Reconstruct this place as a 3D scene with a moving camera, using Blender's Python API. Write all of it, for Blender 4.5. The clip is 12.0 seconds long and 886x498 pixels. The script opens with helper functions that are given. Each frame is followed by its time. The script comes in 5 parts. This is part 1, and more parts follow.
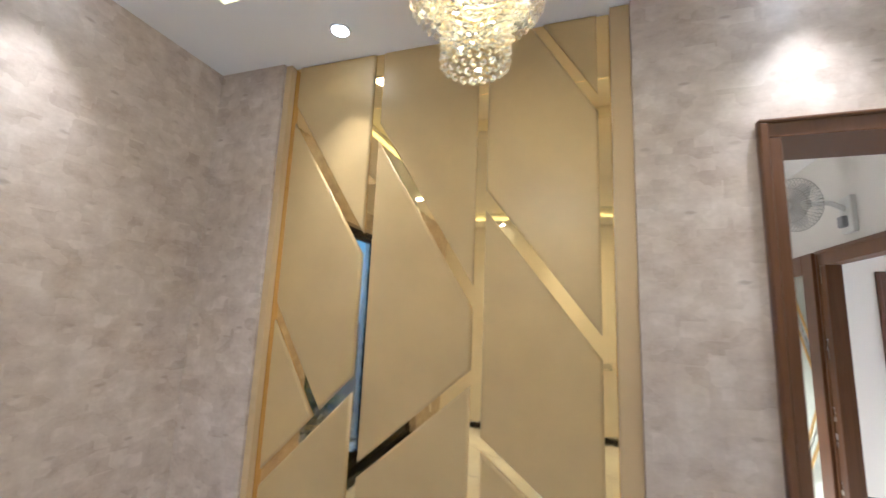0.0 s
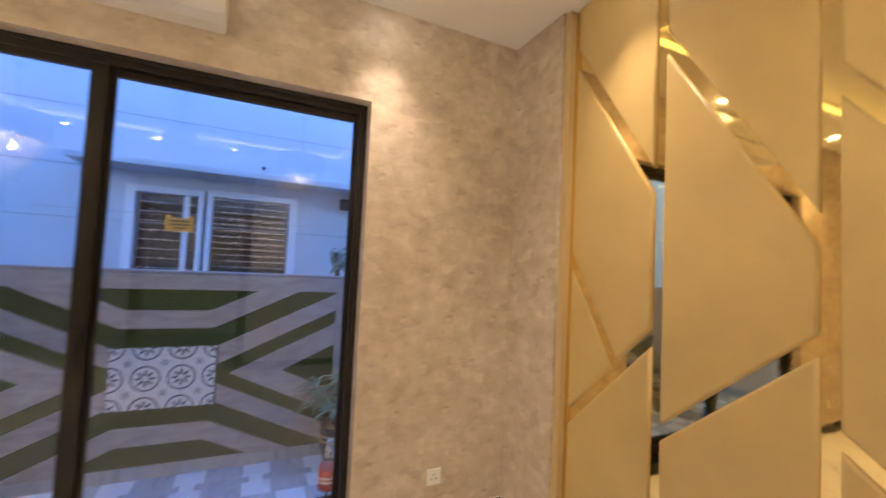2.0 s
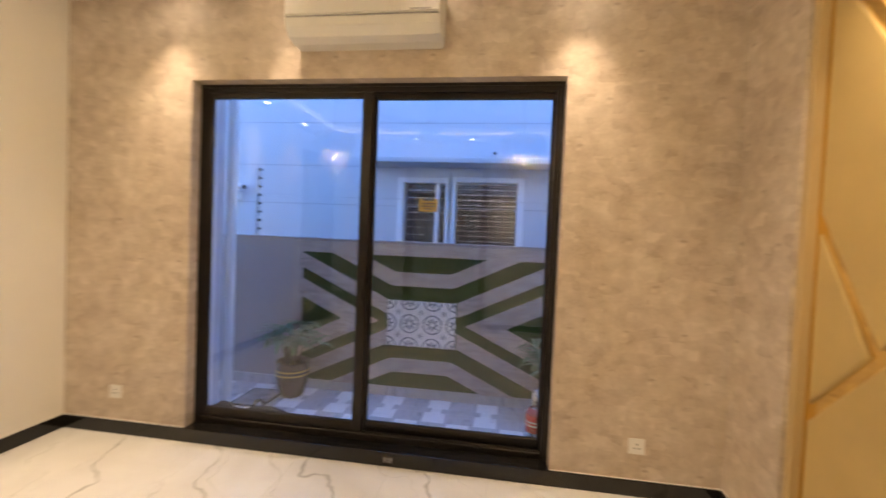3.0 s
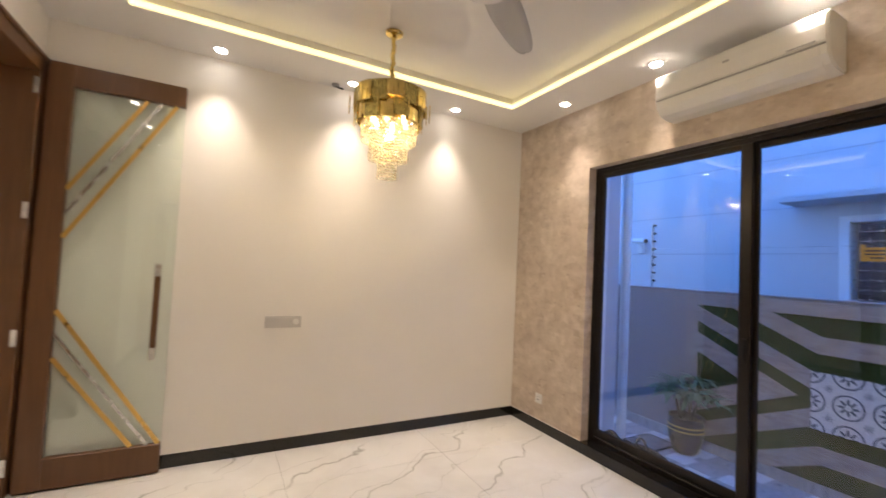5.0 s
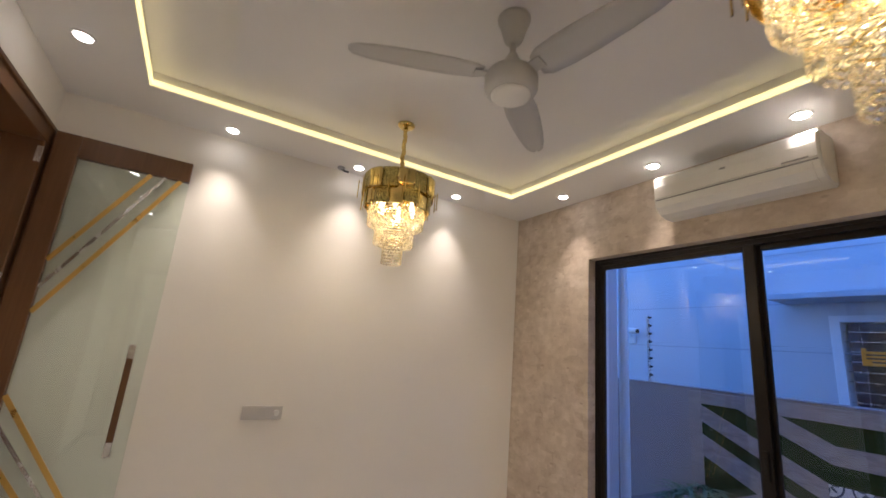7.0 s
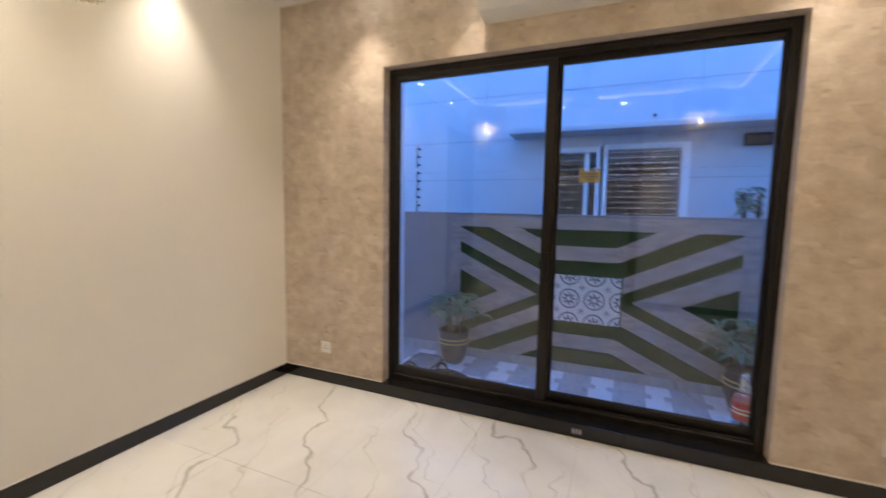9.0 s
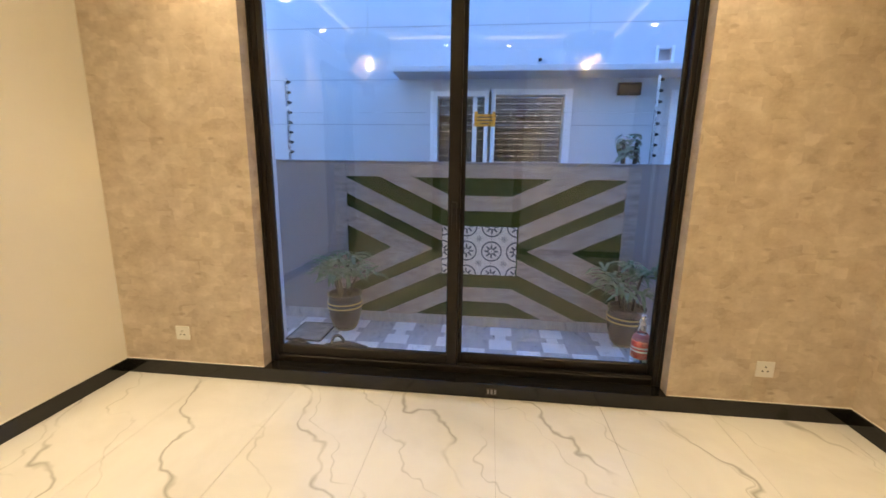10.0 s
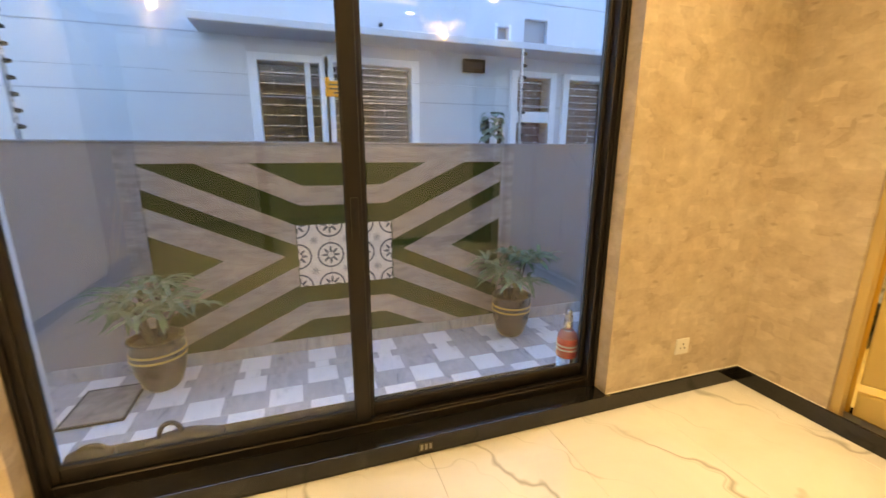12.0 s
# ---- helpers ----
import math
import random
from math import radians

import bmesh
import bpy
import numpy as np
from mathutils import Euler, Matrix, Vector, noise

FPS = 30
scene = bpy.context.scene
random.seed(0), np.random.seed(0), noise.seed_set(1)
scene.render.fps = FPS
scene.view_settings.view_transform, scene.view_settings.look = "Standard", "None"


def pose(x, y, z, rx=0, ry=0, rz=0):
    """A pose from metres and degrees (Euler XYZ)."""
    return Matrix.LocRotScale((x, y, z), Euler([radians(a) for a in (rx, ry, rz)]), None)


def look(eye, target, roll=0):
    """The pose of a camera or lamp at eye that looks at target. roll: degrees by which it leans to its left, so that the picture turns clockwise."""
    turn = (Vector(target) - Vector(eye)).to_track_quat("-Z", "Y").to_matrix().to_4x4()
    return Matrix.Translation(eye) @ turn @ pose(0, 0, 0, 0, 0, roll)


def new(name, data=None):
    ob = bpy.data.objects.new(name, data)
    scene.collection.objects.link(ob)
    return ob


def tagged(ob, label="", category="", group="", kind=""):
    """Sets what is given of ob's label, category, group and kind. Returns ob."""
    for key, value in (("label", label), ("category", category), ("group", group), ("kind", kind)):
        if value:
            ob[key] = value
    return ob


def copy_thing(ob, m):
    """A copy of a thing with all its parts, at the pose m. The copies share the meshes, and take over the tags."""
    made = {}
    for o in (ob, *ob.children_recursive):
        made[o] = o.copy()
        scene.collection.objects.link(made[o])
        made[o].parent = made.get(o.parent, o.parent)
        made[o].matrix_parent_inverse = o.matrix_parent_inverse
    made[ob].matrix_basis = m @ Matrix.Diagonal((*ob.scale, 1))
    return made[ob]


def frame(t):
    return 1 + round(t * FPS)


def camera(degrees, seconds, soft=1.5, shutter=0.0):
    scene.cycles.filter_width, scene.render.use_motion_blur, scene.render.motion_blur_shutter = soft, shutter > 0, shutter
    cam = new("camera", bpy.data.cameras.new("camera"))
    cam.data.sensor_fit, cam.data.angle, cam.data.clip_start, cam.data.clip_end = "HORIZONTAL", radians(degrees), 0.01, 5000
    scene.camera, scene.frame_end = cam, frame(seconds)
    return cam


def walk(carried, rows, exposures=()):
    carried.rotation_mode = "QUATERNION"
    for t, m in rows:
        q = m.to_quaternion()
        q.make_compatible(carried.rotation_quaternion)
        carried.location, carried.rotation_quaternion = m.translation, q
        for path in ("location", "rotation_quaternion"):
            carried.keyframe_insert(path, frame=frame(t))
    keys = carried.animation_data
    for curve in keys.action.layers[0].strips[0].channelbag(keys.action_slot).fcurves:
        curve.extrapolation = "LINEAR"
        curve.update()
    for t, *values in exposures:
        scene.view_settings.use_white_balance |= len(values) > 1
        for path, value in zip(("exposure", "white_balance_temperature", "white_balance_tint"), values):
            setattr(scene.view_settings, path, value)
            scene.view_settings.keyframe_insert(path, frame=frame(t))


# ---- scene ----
cam = camera(93.9, 12.0, shutter=0.4)
PATH = [
    (0, (-0.061, 0.009, 1.577), (-0.696, 1.878, 1.895), 2.4),
    (0.5, (-0.198, 0.066, 1.574), (-0.965, 1.878, 1.934), 1.2),
    (1, (-0.192, 0.168, 1.549), (-1.378, 1.751, 1.842), 0.8),
    (1.5, (-0.091, 0.184, 1.535), (-1.611, 1.467, 1.746), 1.7),
    (2, (0.13, 0.251, 1.491), (-1.683, 1.091, 1.587), 2.7),
    (2.5, (0.292, 0.312, 1.438), (-1.679, 0.651, 1.435), 3.1),
    (3, (0.383, 0.468, 1.445), (-1.597, 0.192, 1.385), 2.4),
    (3.5, (0.503, 0.575, 1.459), (-1.296, -0.297, 1.432), 1.7),
    (3.7, (0.568, 0.588, 1.463), (-1.162, -0.414, 1.43), 1.6),
    (5.3, (0.637, 1.028, 1.513), (-0.15, -0.804, 1.665), 3.5),
    (5.5, (0.621, 1.056, 1.534), (-0.118, -0.786, 1.78), 3.7),
    (6, (0.645, 1.085, 1.591), (-0.102, -0.72, 2.021), 4.4),
    (6.5, (0.671, 1.021, 1.605), (-0.178, -0.723, 2.093), 5.2),
    (6.7, (0.721, 0.955, 1.594), (-0.187, -0.761, 2.075), 5.0),
    (8.3, (0.64, 0.16, 1.442), (-0.699, -1.319, 1.587), 3.5),
    (8.5, (0.583, 0.129, 1.439), (-0.913, -1.198, 1.476), 2.4),
    (9, (0.508, 0.023, 1.402), (-1.321, -0.764, 1.213), 1.0),
    (9.5, (0.307, -0.094, 1.373), (-1.62, -0.527, 1.056), 0.3),
    (10, (0.148, -0.217, 1.349), (-1.799, -0.434, 0.948), 0.8),
    (10.5, (0.007, -0.395, 1.36), (-1.944, -0.403, 0.917), 0.9),
    (11, (-0.147, -0.492, 1.349), (-2.084, -0.311, 0.887), 0.4),
    (11.5, (-0.39, -0.541, 1.346), (-2.305, -0.186, 0.89), -0.4),
    (12, (-0.566, -0.613, 1.322), (-2.405, 0.02, 0.856), 0.2),
]

EV = 1.9
EXPO = [(t, EV + e, k, g) for t, e, k, g in (
    (0.0, 0.42, 4620, 8), (0.8, 0.34, 5000, 9), (1.5, 0.32, 5900, 12), (2.3, 0.42, 7500, 13), (3.0, 0.36, 7800, 13), (3.5, 0.12, 7000, 13), (5.3, 0.1, 6200, 14),
    (6.0, -0.15, 6000, 14), (6.7, -0.38, 5900, 14), (8.5, -0.12, 5750, 11), (9.5, 0.36, 7100, 7), (10.5, 0.55, 10000, 3), (12.0, 0.9, 15000, 5))]
walk(cam, [(t, look(eye, target, roll)) for t, eye, target, roll in PATH], EXPO)

# ---- light ----
SPOT_W, BULB_W, COVE = 19.0, 3.2, 0.50
WARM = (1.0, 0.83, 0.66)
world = bpy.data.worlds.new("dusk")
scene.world = world
world.use_nodes = True
wn = world.node_tree.nodes
sky = wn.new("ShaderNodeTexSky")
sky.sky_type = "NISHITA"
sky.sun_disc = False
sky.sun_elevation, sky.sun_rotation = radians(42), radians(270)
sky.ozone_density = 4.0
wn["Background"].inputs["Strength"].default_value = 0.135
dusk = wn.new("ShaderNodeMix")
dusk.data_type, dusk.blend_type = "RGBA", "MULTIPLY"
dusk.inputs[0].default_value, dusk.inputs[7].default_value = 1.0, (0.56, 0.97, 1.75, 1)
world.node_tree.links.new(sky.outputs[0], dusk.inputs[6])
world.node_tree.links.new(dusk.outputs[2], wn["Background"].inputs["Color"])
sun = bpy.data.lights.new("sun", "SUN")
sun.energy, sun.angle, sun.color = 0.5, radians(20), (0.6, 0.8, 1.0)
sun_ob = new("sun", sun)
sun_ob.matrix_basis = look((-20, 0, 18), (0, 0, 0))


# ---- materials ----
def make(name):
    m = bpy.data.materials.new(name)
    m.use_nodes = True
    nt = m.node_tree
    return m, nt.nodes, nt.links, nt.nodes["Principled BSDF"]


def math_node(n, l, op, a, b=None, c=None):
    q = n.new("ShaderNodeMath")
    q.operation = op
    for k, v in enumerate((a, b, c)):
        if v is None:
            continue
        if isinstance(v, (int, float)):
            q.inputs[k].default_value = v
        else:
            l.new(v, q.inputs[k])
    return q.outputs[0]


def noise_node(n, l, vec, scale, detail=4, rough=0.55, dist=0.0):
    q = n.new("ShaderNodeTexNoise")
    q.inputs["Scale"].default_value, q.inputs["Detail"].default_value = scale, detail
    q.inputs["Roughness"].default_value, q.inputs["Distortion"].default_value = rough, dist
    l.new(vec, q.inputs["Vector"])
    return q.outputs["Fac"]


def ramp(n, l, fac, stops):
    q = n.new("ShaderNodeValToRGB")
    e = q.color_ramp.elements
    while len(e) < len(stops):
        e.new(0.5)
    for k, (p, c) in enumerate(stops):
        e[k].position, e[k].color = p, (*c, 1)
    l.new(fac, q.inputs[0])
    return q.outputs[0]


def mix(n, l, fac, a, b, how="MIX"):
    q = n.new("ShaderNodeMix")
    q.data_type, q.blend_type = "RGBA", how
    for s, v in ((q.inputs[0], fac), (q.inputs[6], a), (q.inputs[7], b)):
        if isinstance(v, (int, float)):
            s.default_value = v
        elif isinstance(v, tuple):
            s.default_value = (*v, 1)
        else:
            l.new(v, s)
    return q.outputs[2]


def position(n, l, scale=(1, 1, 1), rot=(0, 0, 0)):
    g = n.new("ShaderNodeNewGeometry")
    q = n.new("ShaderNodeMapping")
    q.inputs["Scale"].default_value, q.inputs["Rotation"].default_value = scale, rot
    l.new(g.outputs["Position"], q.inputs["Vector"])
    return q.outputs[0]


def bump(n, l, bsdf, height, strength, dist=0.01):
    q = n.new("ShaderNodeBump")
    q.inputs["Strength"].default_value, q.inputs["Distance"].default_value = strength, dist
    l.new(height, q.inputs["Height"])
    l.new(q.outputs[0], bsdf.inputs["Normal"])


def surf(name, color, rough=0.5, metal=0.0, var=0.12, coarse=2.0, fine=60.0, relief=0.05, stretch=(1, 1, 1), spec=0.5, rvar=0.15):
    """A plain surface whose colour and gloss vary at two scales."""
    m, n, l, b = make(name)
    v = position(n, l, stretch)
    f1, f2 = noise_node(n, l, v, coarse), noise_node(n, l, v, fine)
    f = math_node(n, l, "ADD", math_node(n, l, "MULTIPLY", f1, 0.6), math_node(n, l, "MULTIPLY", f2, 0.4))
    lo, hi = tuple(max(0, c * (1 - var)) for c in color), tuple(min(1, c * (1 + var)) for c in color)
    l.new(ramp(n, l, f, [(0.3, lo), (0.7, hi)]), b.inputs["Base Color"])
    l.new(math_node(n, l, "MULTIPLY_ADD", f1, rvar * 2, max(0.01, rough - rvar)), b.inputs["Roughness"])
    b.inputs["Metallic"].default_value, b.inputs["Specular IOR Level"].default_value = metal, spec
    if relief:
        bump(n, l, b, f2, relief)
    return m


def glow(name, color, strength):
    m, n, l, b = make(name)
    b.inputs["Base Color"].default_value = (0.8, 0.8, 0.8, 1)
    b.inputs["Emission Color"].default_value, b.inputs["Emission Strength"].default_value = (*color, 1), strength
    return m


def wallpaper_material():
    """Concrete-look paper: blocky mottling, a fine weave and small smudges that come back in a staggered grid."""
    m, n, l, b = make("wallpaper")
    v = position(n, l)
    sx = n.new("ShaderNodeSeparateXYZ")
    l.new(v, sx.inputs[0])
    across = math_node(n, l, "ADD", sx.outputs[0], sx.outputs[1])
    flat = n.new("ShaderNodeCombineXYZ")
    l.new(across, flat.inputs[0])
    l.new(sx.outputs[2], flat.inputs[1])
    uv = flat.outputs[0]

    def scaled(x, y):
        q = n.new("ShaderNodeMapping")
        q.inputs["Scale"].default_value = (x, y, 1)
        l.new(uv, q.inputs["Vector"])
        return q.outputs[0]

    big = noise_node(n, l, scaled(1, 1.2), 3.2, 4, 0.55)
    mid = noise_node(n, l, scaled(1, 1.25), 10, 4, 0.55)
    fine = noise_node(n, l, scaled(1, 1.3), 46, 3, 0.6)
    weave = math_node(n, l, "ADD", noise_node(n, l, scaled(40, 420), 1.0, 1), noise_node(n, l, scaled(420, 40), 1.0, 1))
    vor = n.new("ShaderNodeTexVoronoi")
    vor.distance = "CHEBYCHEV"
    vor.inputs["Scale"].default_value = 1.0
    l.new(scaled(13, 17), vor.inputs["Vector"])
    block = n.new("ShaderNodeSeparateColor")
    l.new(vor.outputs["Color"], block.inputs[0])
    f = math_node(n, l, "ADD", math_node(n, l, "MULTIPLY", big, 0.28), math_node(n, l, "MULTIPLY", mid, 0.38))
    f = math_node(n, l, "ADD", f, math_node(n, l, "MULTIPLY", fine, 0.10))
    f = math_node(n, l, "ADD", f, math_node(n, l, "MULTIPLY", block.outputs[0], 0.10))
    f = math_node(n, l, "ADD", f, math_node(n, l, "MULTIPLY", weave, 0.05))
    c = ramp(n, l, f, [(0.36, (0.43, 0.342, 0.265)), (0.44, (0.52, 0.428, 0.34)), (0.51, (0.575, 0.483, 0.392)), (0.60, (0.67, 0.58, 0.488))])
    # smudges: a dark dash with a pale one under it, in cells of 0.30 by 0.265 m, every second row shifted
    row = math_node(n, l, "DIVIDE", sx.outputs[2], 0.265)
    odd = math_node(n, l, "MULTIPLY", math_node(n, l, "MODULO", math_node(n, l, "FLOOR", row), 2.0), 0.5)
    col = math_node(n, l, "ADD", math_node(n, l, "DIVIDE", across, 0.30), odd)
    wob = math_node(n, l, "MULTIPLY", math_node(n, l, "SUBTRACT", noise_node(n, l, scaled(1, 1), 30, 3, 0.7), 0.5), 0.055)
    drift = math_node(n, l, "MULTIPLY", math_node(n, l, "SUBTRACT", noise_node(n, l, scaled(1, 1), 1.7, 1), 0.5), 0.3)

    def spot(cu, cv, ru, rv):
        du = math_node(n, l, "SUBTRACT", math_node(n, l, "ADD", math_node(n, l, "FRACT", math_node(n, l, "ADD", col, 8.0)), math_node(n, l, "ADD", wob, drift)), cu)
        dv = math_node(n, l, "SUBTRACT", math_node(n, l, "ADD", math_node(n, l, "FRACT", math_node(n, l, "ADD", row, 8.0)), wob), cv)
        d = math_node(n, l, "ADD", math_node(n, l, "POWER", math_node(n, l, "DIVIDE", du, ru), 2.0), math_node(n, l, "POWER", math_node(n, l, "DIVIDE", dv, rv), 2.0))
        return ramp(n, l, d, [(0.1, (1, 1, 1)), (1.0, (0, 0, 0))])

    keep = ramp(n, l, noise_node(n, l, scaled(1, 1), 2.6, 1), [(0.38, (0.15, 0.15, 0.15)), (0.58, (1, 1, 1))])
    dark = math_node(n, l, "MULTIPLY", math_node(n, l, "MULTIPLY", spot(0.5, 0.56, 0.085, 0.036), keep), 0.62)
    pale = math_node(n, l, "MULTIPLY", spot(0.47, 0.475, 0.08, 0.045), math_node(n, l, "MULTIPLY", keep, 0.5))
    c = mix(n, l, pale, c, (0.70, 0.61, 0.515))
    c = mix(n, l, dark, c, (0.33, 0.255, 0.195))
    l.new(c, b.inputs["Base Color"])
    l.new(math_node(n, l, "MULTIPLY_ADD", mid, 0.25, 0.42), b.inputs["Roughness"])
    bump(n, l, b, math_node(n, l, "ADD", mid, math_node(n, l, "MULTIPLY", weave, 0.5)), 0.10, 0.008)
    return m


def marble_floor_material():
    m, n, l, b = make("veined porcelain")
    v = position(n, l, (1, 1, 1), (0, 0, radians(-33)))
    warp = noise_node(n, l, v, 2.3, 3, 0.5)
    sx = n.new("ShaderNodeSeparateXYZ")
    l.new(v, sx.inputs[0])
    veins = None
    for freq, amp, thin, strength, shift in ((1.75, 0.60, 0.030, 0.85, 0.0), (3.1, 0.6, 0.022, 0.45, 0.37)):
        t = math_node(n, l, "MULTIPLY_ADD", sx.outputs[1], freq, shift)
        t = math_node(n, l, "ADD", t, math_node(n, l, "MULTIPLY", warp, amp * freq))
        w = math_node(n, l, "ABSOLUTE", math_node(n, l, "SUBTRACT", math_node(n, l, "FRACT", t), 0.5))
        line = ramp(n, l, w, [(0.0, (1, 1, 1)), (thin, (0, 0, 0))])
        gate = ramp(n, l, noise_node(n, l, v, 1.3 + freq * 0.3, 3), [(0.38, (0, 0, 0)), (0.55, (1, 1, 1))])
        line = math_node(n, l, "MULTIPLY", math_node(n, l, "MULTIPLY", line, gate), strength)
        veins = line if veins is None else math_node(n, l, "MAXIMUM", veins, line)
    cloud = ramp(n, l, noise_node(n, l, v, 1.6, 5, 0.6, 0.6), [(0.35, (0.67, 0.655, 0.62)), (0.6, (0.75, 0.74, 0.71))])
    l.new(mix(n, l, veins, cloud, (0.33, 0.325, 0.29)), b.inputs["Base Color"])
    l.new(math_node(n, l, "MULTIPLY_ADD", noise_node(n, l, v, 8, 3), 0.03, 0.010), b.inputs["Roughness"])
    return m


def wood_material(name, dark, light, rough=0.36):
    m, n, l, b = make(name)
    v = position(n, l, (14, 14, 1.1))
    g = noise_node(n, l, v, 1.6, 6, 0.62, 1.2)
    fine = noise_node(n, l, position(n, l, (120, 120, 4)), 1.0, 4)
    f = math_node(n, l, "ADD", math_node(n, l, "MULTIPLY", g, 0.7), math_node(n, l, "MULTIPLY", fine, 0.3))
    l.new(ramp(n, l, f, [(0.32, dark), (0.68, light)]), b.inputs["Base Color"])
    l.new(math_node(n, l, "MULTIPLY_ADD", g, 0.18, rough - 0.09), b.inputs["Roughness"])
    bump(n, l, b, fine, 0.05)
    return m


def glass_material(name, tint=(0.95, 0.98, 0.97), rough=0.0):
    m, n, l, b = make(name)
    b.inputs["Base Color"].default_value = (*tint, 1)
    b.inputs["Transmission Weight"].default_value, b.inputs["Roughness"].default_value, b.inputs["IOR"].default_value = 1.0, rough, 1.55
    return m


def crystal_material():
    m, n, l, b = make("cut crystal")
    b.inputs["Base Color"].default_value = (1, 0.94, 0.79, 1)
    b.inputs["Transmission Weight"].default_value, b.inputs["Roughness"].default_value, b.inputs["IOR"].default_value = 1.0, 0.02, 1.5
    tr = n.new("ShaderNodeBsdfTranslucent")
    tr.inputs[0].default_value = (0.95, 0.84, 0.55, 1)
    ms = n.new("ShaderNodeMixShader")
    ms.inputs[0].default_value = 0.035
    l.new(b.outputs[0], ms.inputs[1])
    l.new(tr.outputs[0], ms.inputs[2])
    l.new(ms.outputs[0], n["Material Output"].inputs["Surface"])
    return m


def pattern_tile_material():
    """Quarter rings and leaves at the corners of each tile, a small star in its middle."""
    m, n, l, b = make("printed encaustic tile")
    tc = n.new("ShaderNodeTexCoord")
    sx = n.new("ShaderNodeSeparateXYZ")
    l.new(tc.outputs["Object"], sx.inputs[0])
    p = [math_node(n, l, "DIVIDE", sx.outputs[k], 0.237) for k in (1, 2)]
    q = [math_node(n, l, "SUBTRACT", 0.5, math_node(n, l, "ABSOLUTE", v)) for v in p]

    def polar(u, v):
        r = math_node(n, l, "SQRT", math_node(n, l, "ADD", math_node(n, l, "MULTIPLY", u, u), math_node(n, l, "MULTIPLY", v, v)))
        return r, math_node(n, l, "ARCTAN2", v, u)

    rq, aq = polar(*q)
    rp, ap = polar(*p)
    ring = math_node(n, l, "LESS_THAN", math_node(n, l, "ABSOLUTE", math_node(n, l, "SUBTRACT", rq, 0.39)), 0.028)
    petal = math_node(n, l, "MULTIPLY_ADD", math_node(n, l, "COSINE", math_node(n, l, "MULTIPLY", aq, 8)), 0.09, 0.20)
    leaf = math_node(n, l, "MULTIPLY", math_node(n, l, "LESS_THAN", rq, petal), math_node(n, l, "GREATER_THAN", rq, 0.095))
    star = math_node(n, l, "LESS_THAN", rp, math_node(n, l, "MULTIPLY_ADD", math_node(n, l, "COSINE", math_node(n, l, "MULTIPLY", ap, 8)), 0.06, 0.085))
    ink = math_node(n, l, "MAXIMUM", math_node(n, l, "MAXIMUM", ring, leaf), math_node(n, l, "MULTIPLY", star, 0.7))
    wear = noise_node(n, l, position(n, l), 40, 4)
    base = ramp(n, l, wear, [(0.3, (0.60, 0.58, 0.56)), (0.7, (0.74, 0.73, 0.71))])
    l.new(mix(n, l, ink, base, (0.075, 0.085, 0.105)), b.inputs["Base Color"])
    b.inputs["Roughness"].default_value = 0.35
    return m


def courtyard_tile_material(name, lo, hi):
    m, n, l, b = make(name)
    v = position(n, l, (1.0, 3.0, 1), (0, 0, 0.5))
    info = n.new("ShaderNodeObjectInfo")
    add = n.new("ShaderNodeVectorMath")
    l.new(v, add.inputs[0])
    l.new(math_node(n, l, "MULTIPLY", info.outputs["Random"], 20.0), add.inputs[1])
    g = noise_node(n, l, add.outputs[0], 4, 6, 0.65, 1.5)
    l.new(ramp(n, l, g, [(0.3, lo), (0.7, hi)]), b.inputs["Base Color"])
    l.new(math_node(n, l, "MULTIPLY_ADD", g, 0.2, 0.2), b.inputs["Roughness"])
    return m


WALLPAPER = wallpaper_material()
WHITE = surf("cream white wall paint", (0.83, 0.80, 0.745), 0.55, var=0.03, coarse=1.2, fine=220, relief=0.03)
CEIL = surf("white ceiling paint", (0.84, 0.83, 0.81), 0.6, var=0.02, coarse=1.0, fine=200, relief=0.02)
FLOOR = marble_floor_material()
GROUT = surf("grout", (0.45, 0.44, 0.42), 0.8)
GRANITE = surf("black granite", (0.011, 0.010, 0.009), 0.06, var=0.5, coarse=25, fine=300, relief=0, rvar=0.03)
PADDED = surf("gold beige leatherette", (0.54, 0.385, 0.155), 0.42, var=0.10, coarse=4, fine=420, relief=0.05, rvar=0.07)
BORDER = surf("satin gold board", (0.55, 0.40, 0.20), 0.38, var=0.05, coarse=2, fine=300, relief=0.02, rvar=0.08)
MIRROR = surf("gold mirror", (0.93, 0.70, 0.30), 0.03, 1.0, var=0.03, coarse=6, fine=20, relief=0.012, rvar=0.01)
GOLD = surf("polished gold", (0.74, 0.56, 0.20), 0.12, 1.0, var=0.06, coarse=12, fine=80, relief=0.03, rvar=0.05)
HAMMERED = surf("hammered gold", (0.60, 0.45, 0.16), 0.2, 1.0, var=0.9, coarse=75, fine=140, relief=0.8, rvar=0.08)
STRIP = surf("brushed gold strip", (0.72, 0.47, 0.14), 0.32, 0.85, var=0.06, coarse=10, fine=200)
CHROME = surf("satin steel", (0.70, 0.70, 0.69), 0.25, 1.0, var=0.05, coarse=15, fine=200)
WOOD = wood_material("dark stained wood", (0.100, 0.043, 0.0145), (0.152, 0.068, 0.025))
FRAME = surf("dark bronze aluminium", (0.016, 0.012, 0.010), 0.35, 0.3, var=0.2, coarse=6, fine=200, relief=0.02)
RUBBER = surf("black gasket", (0.008, 0.008, 0.008), 0.6)
GLASS = glass_material("window glass", (0.93, 0.97, 0.98))
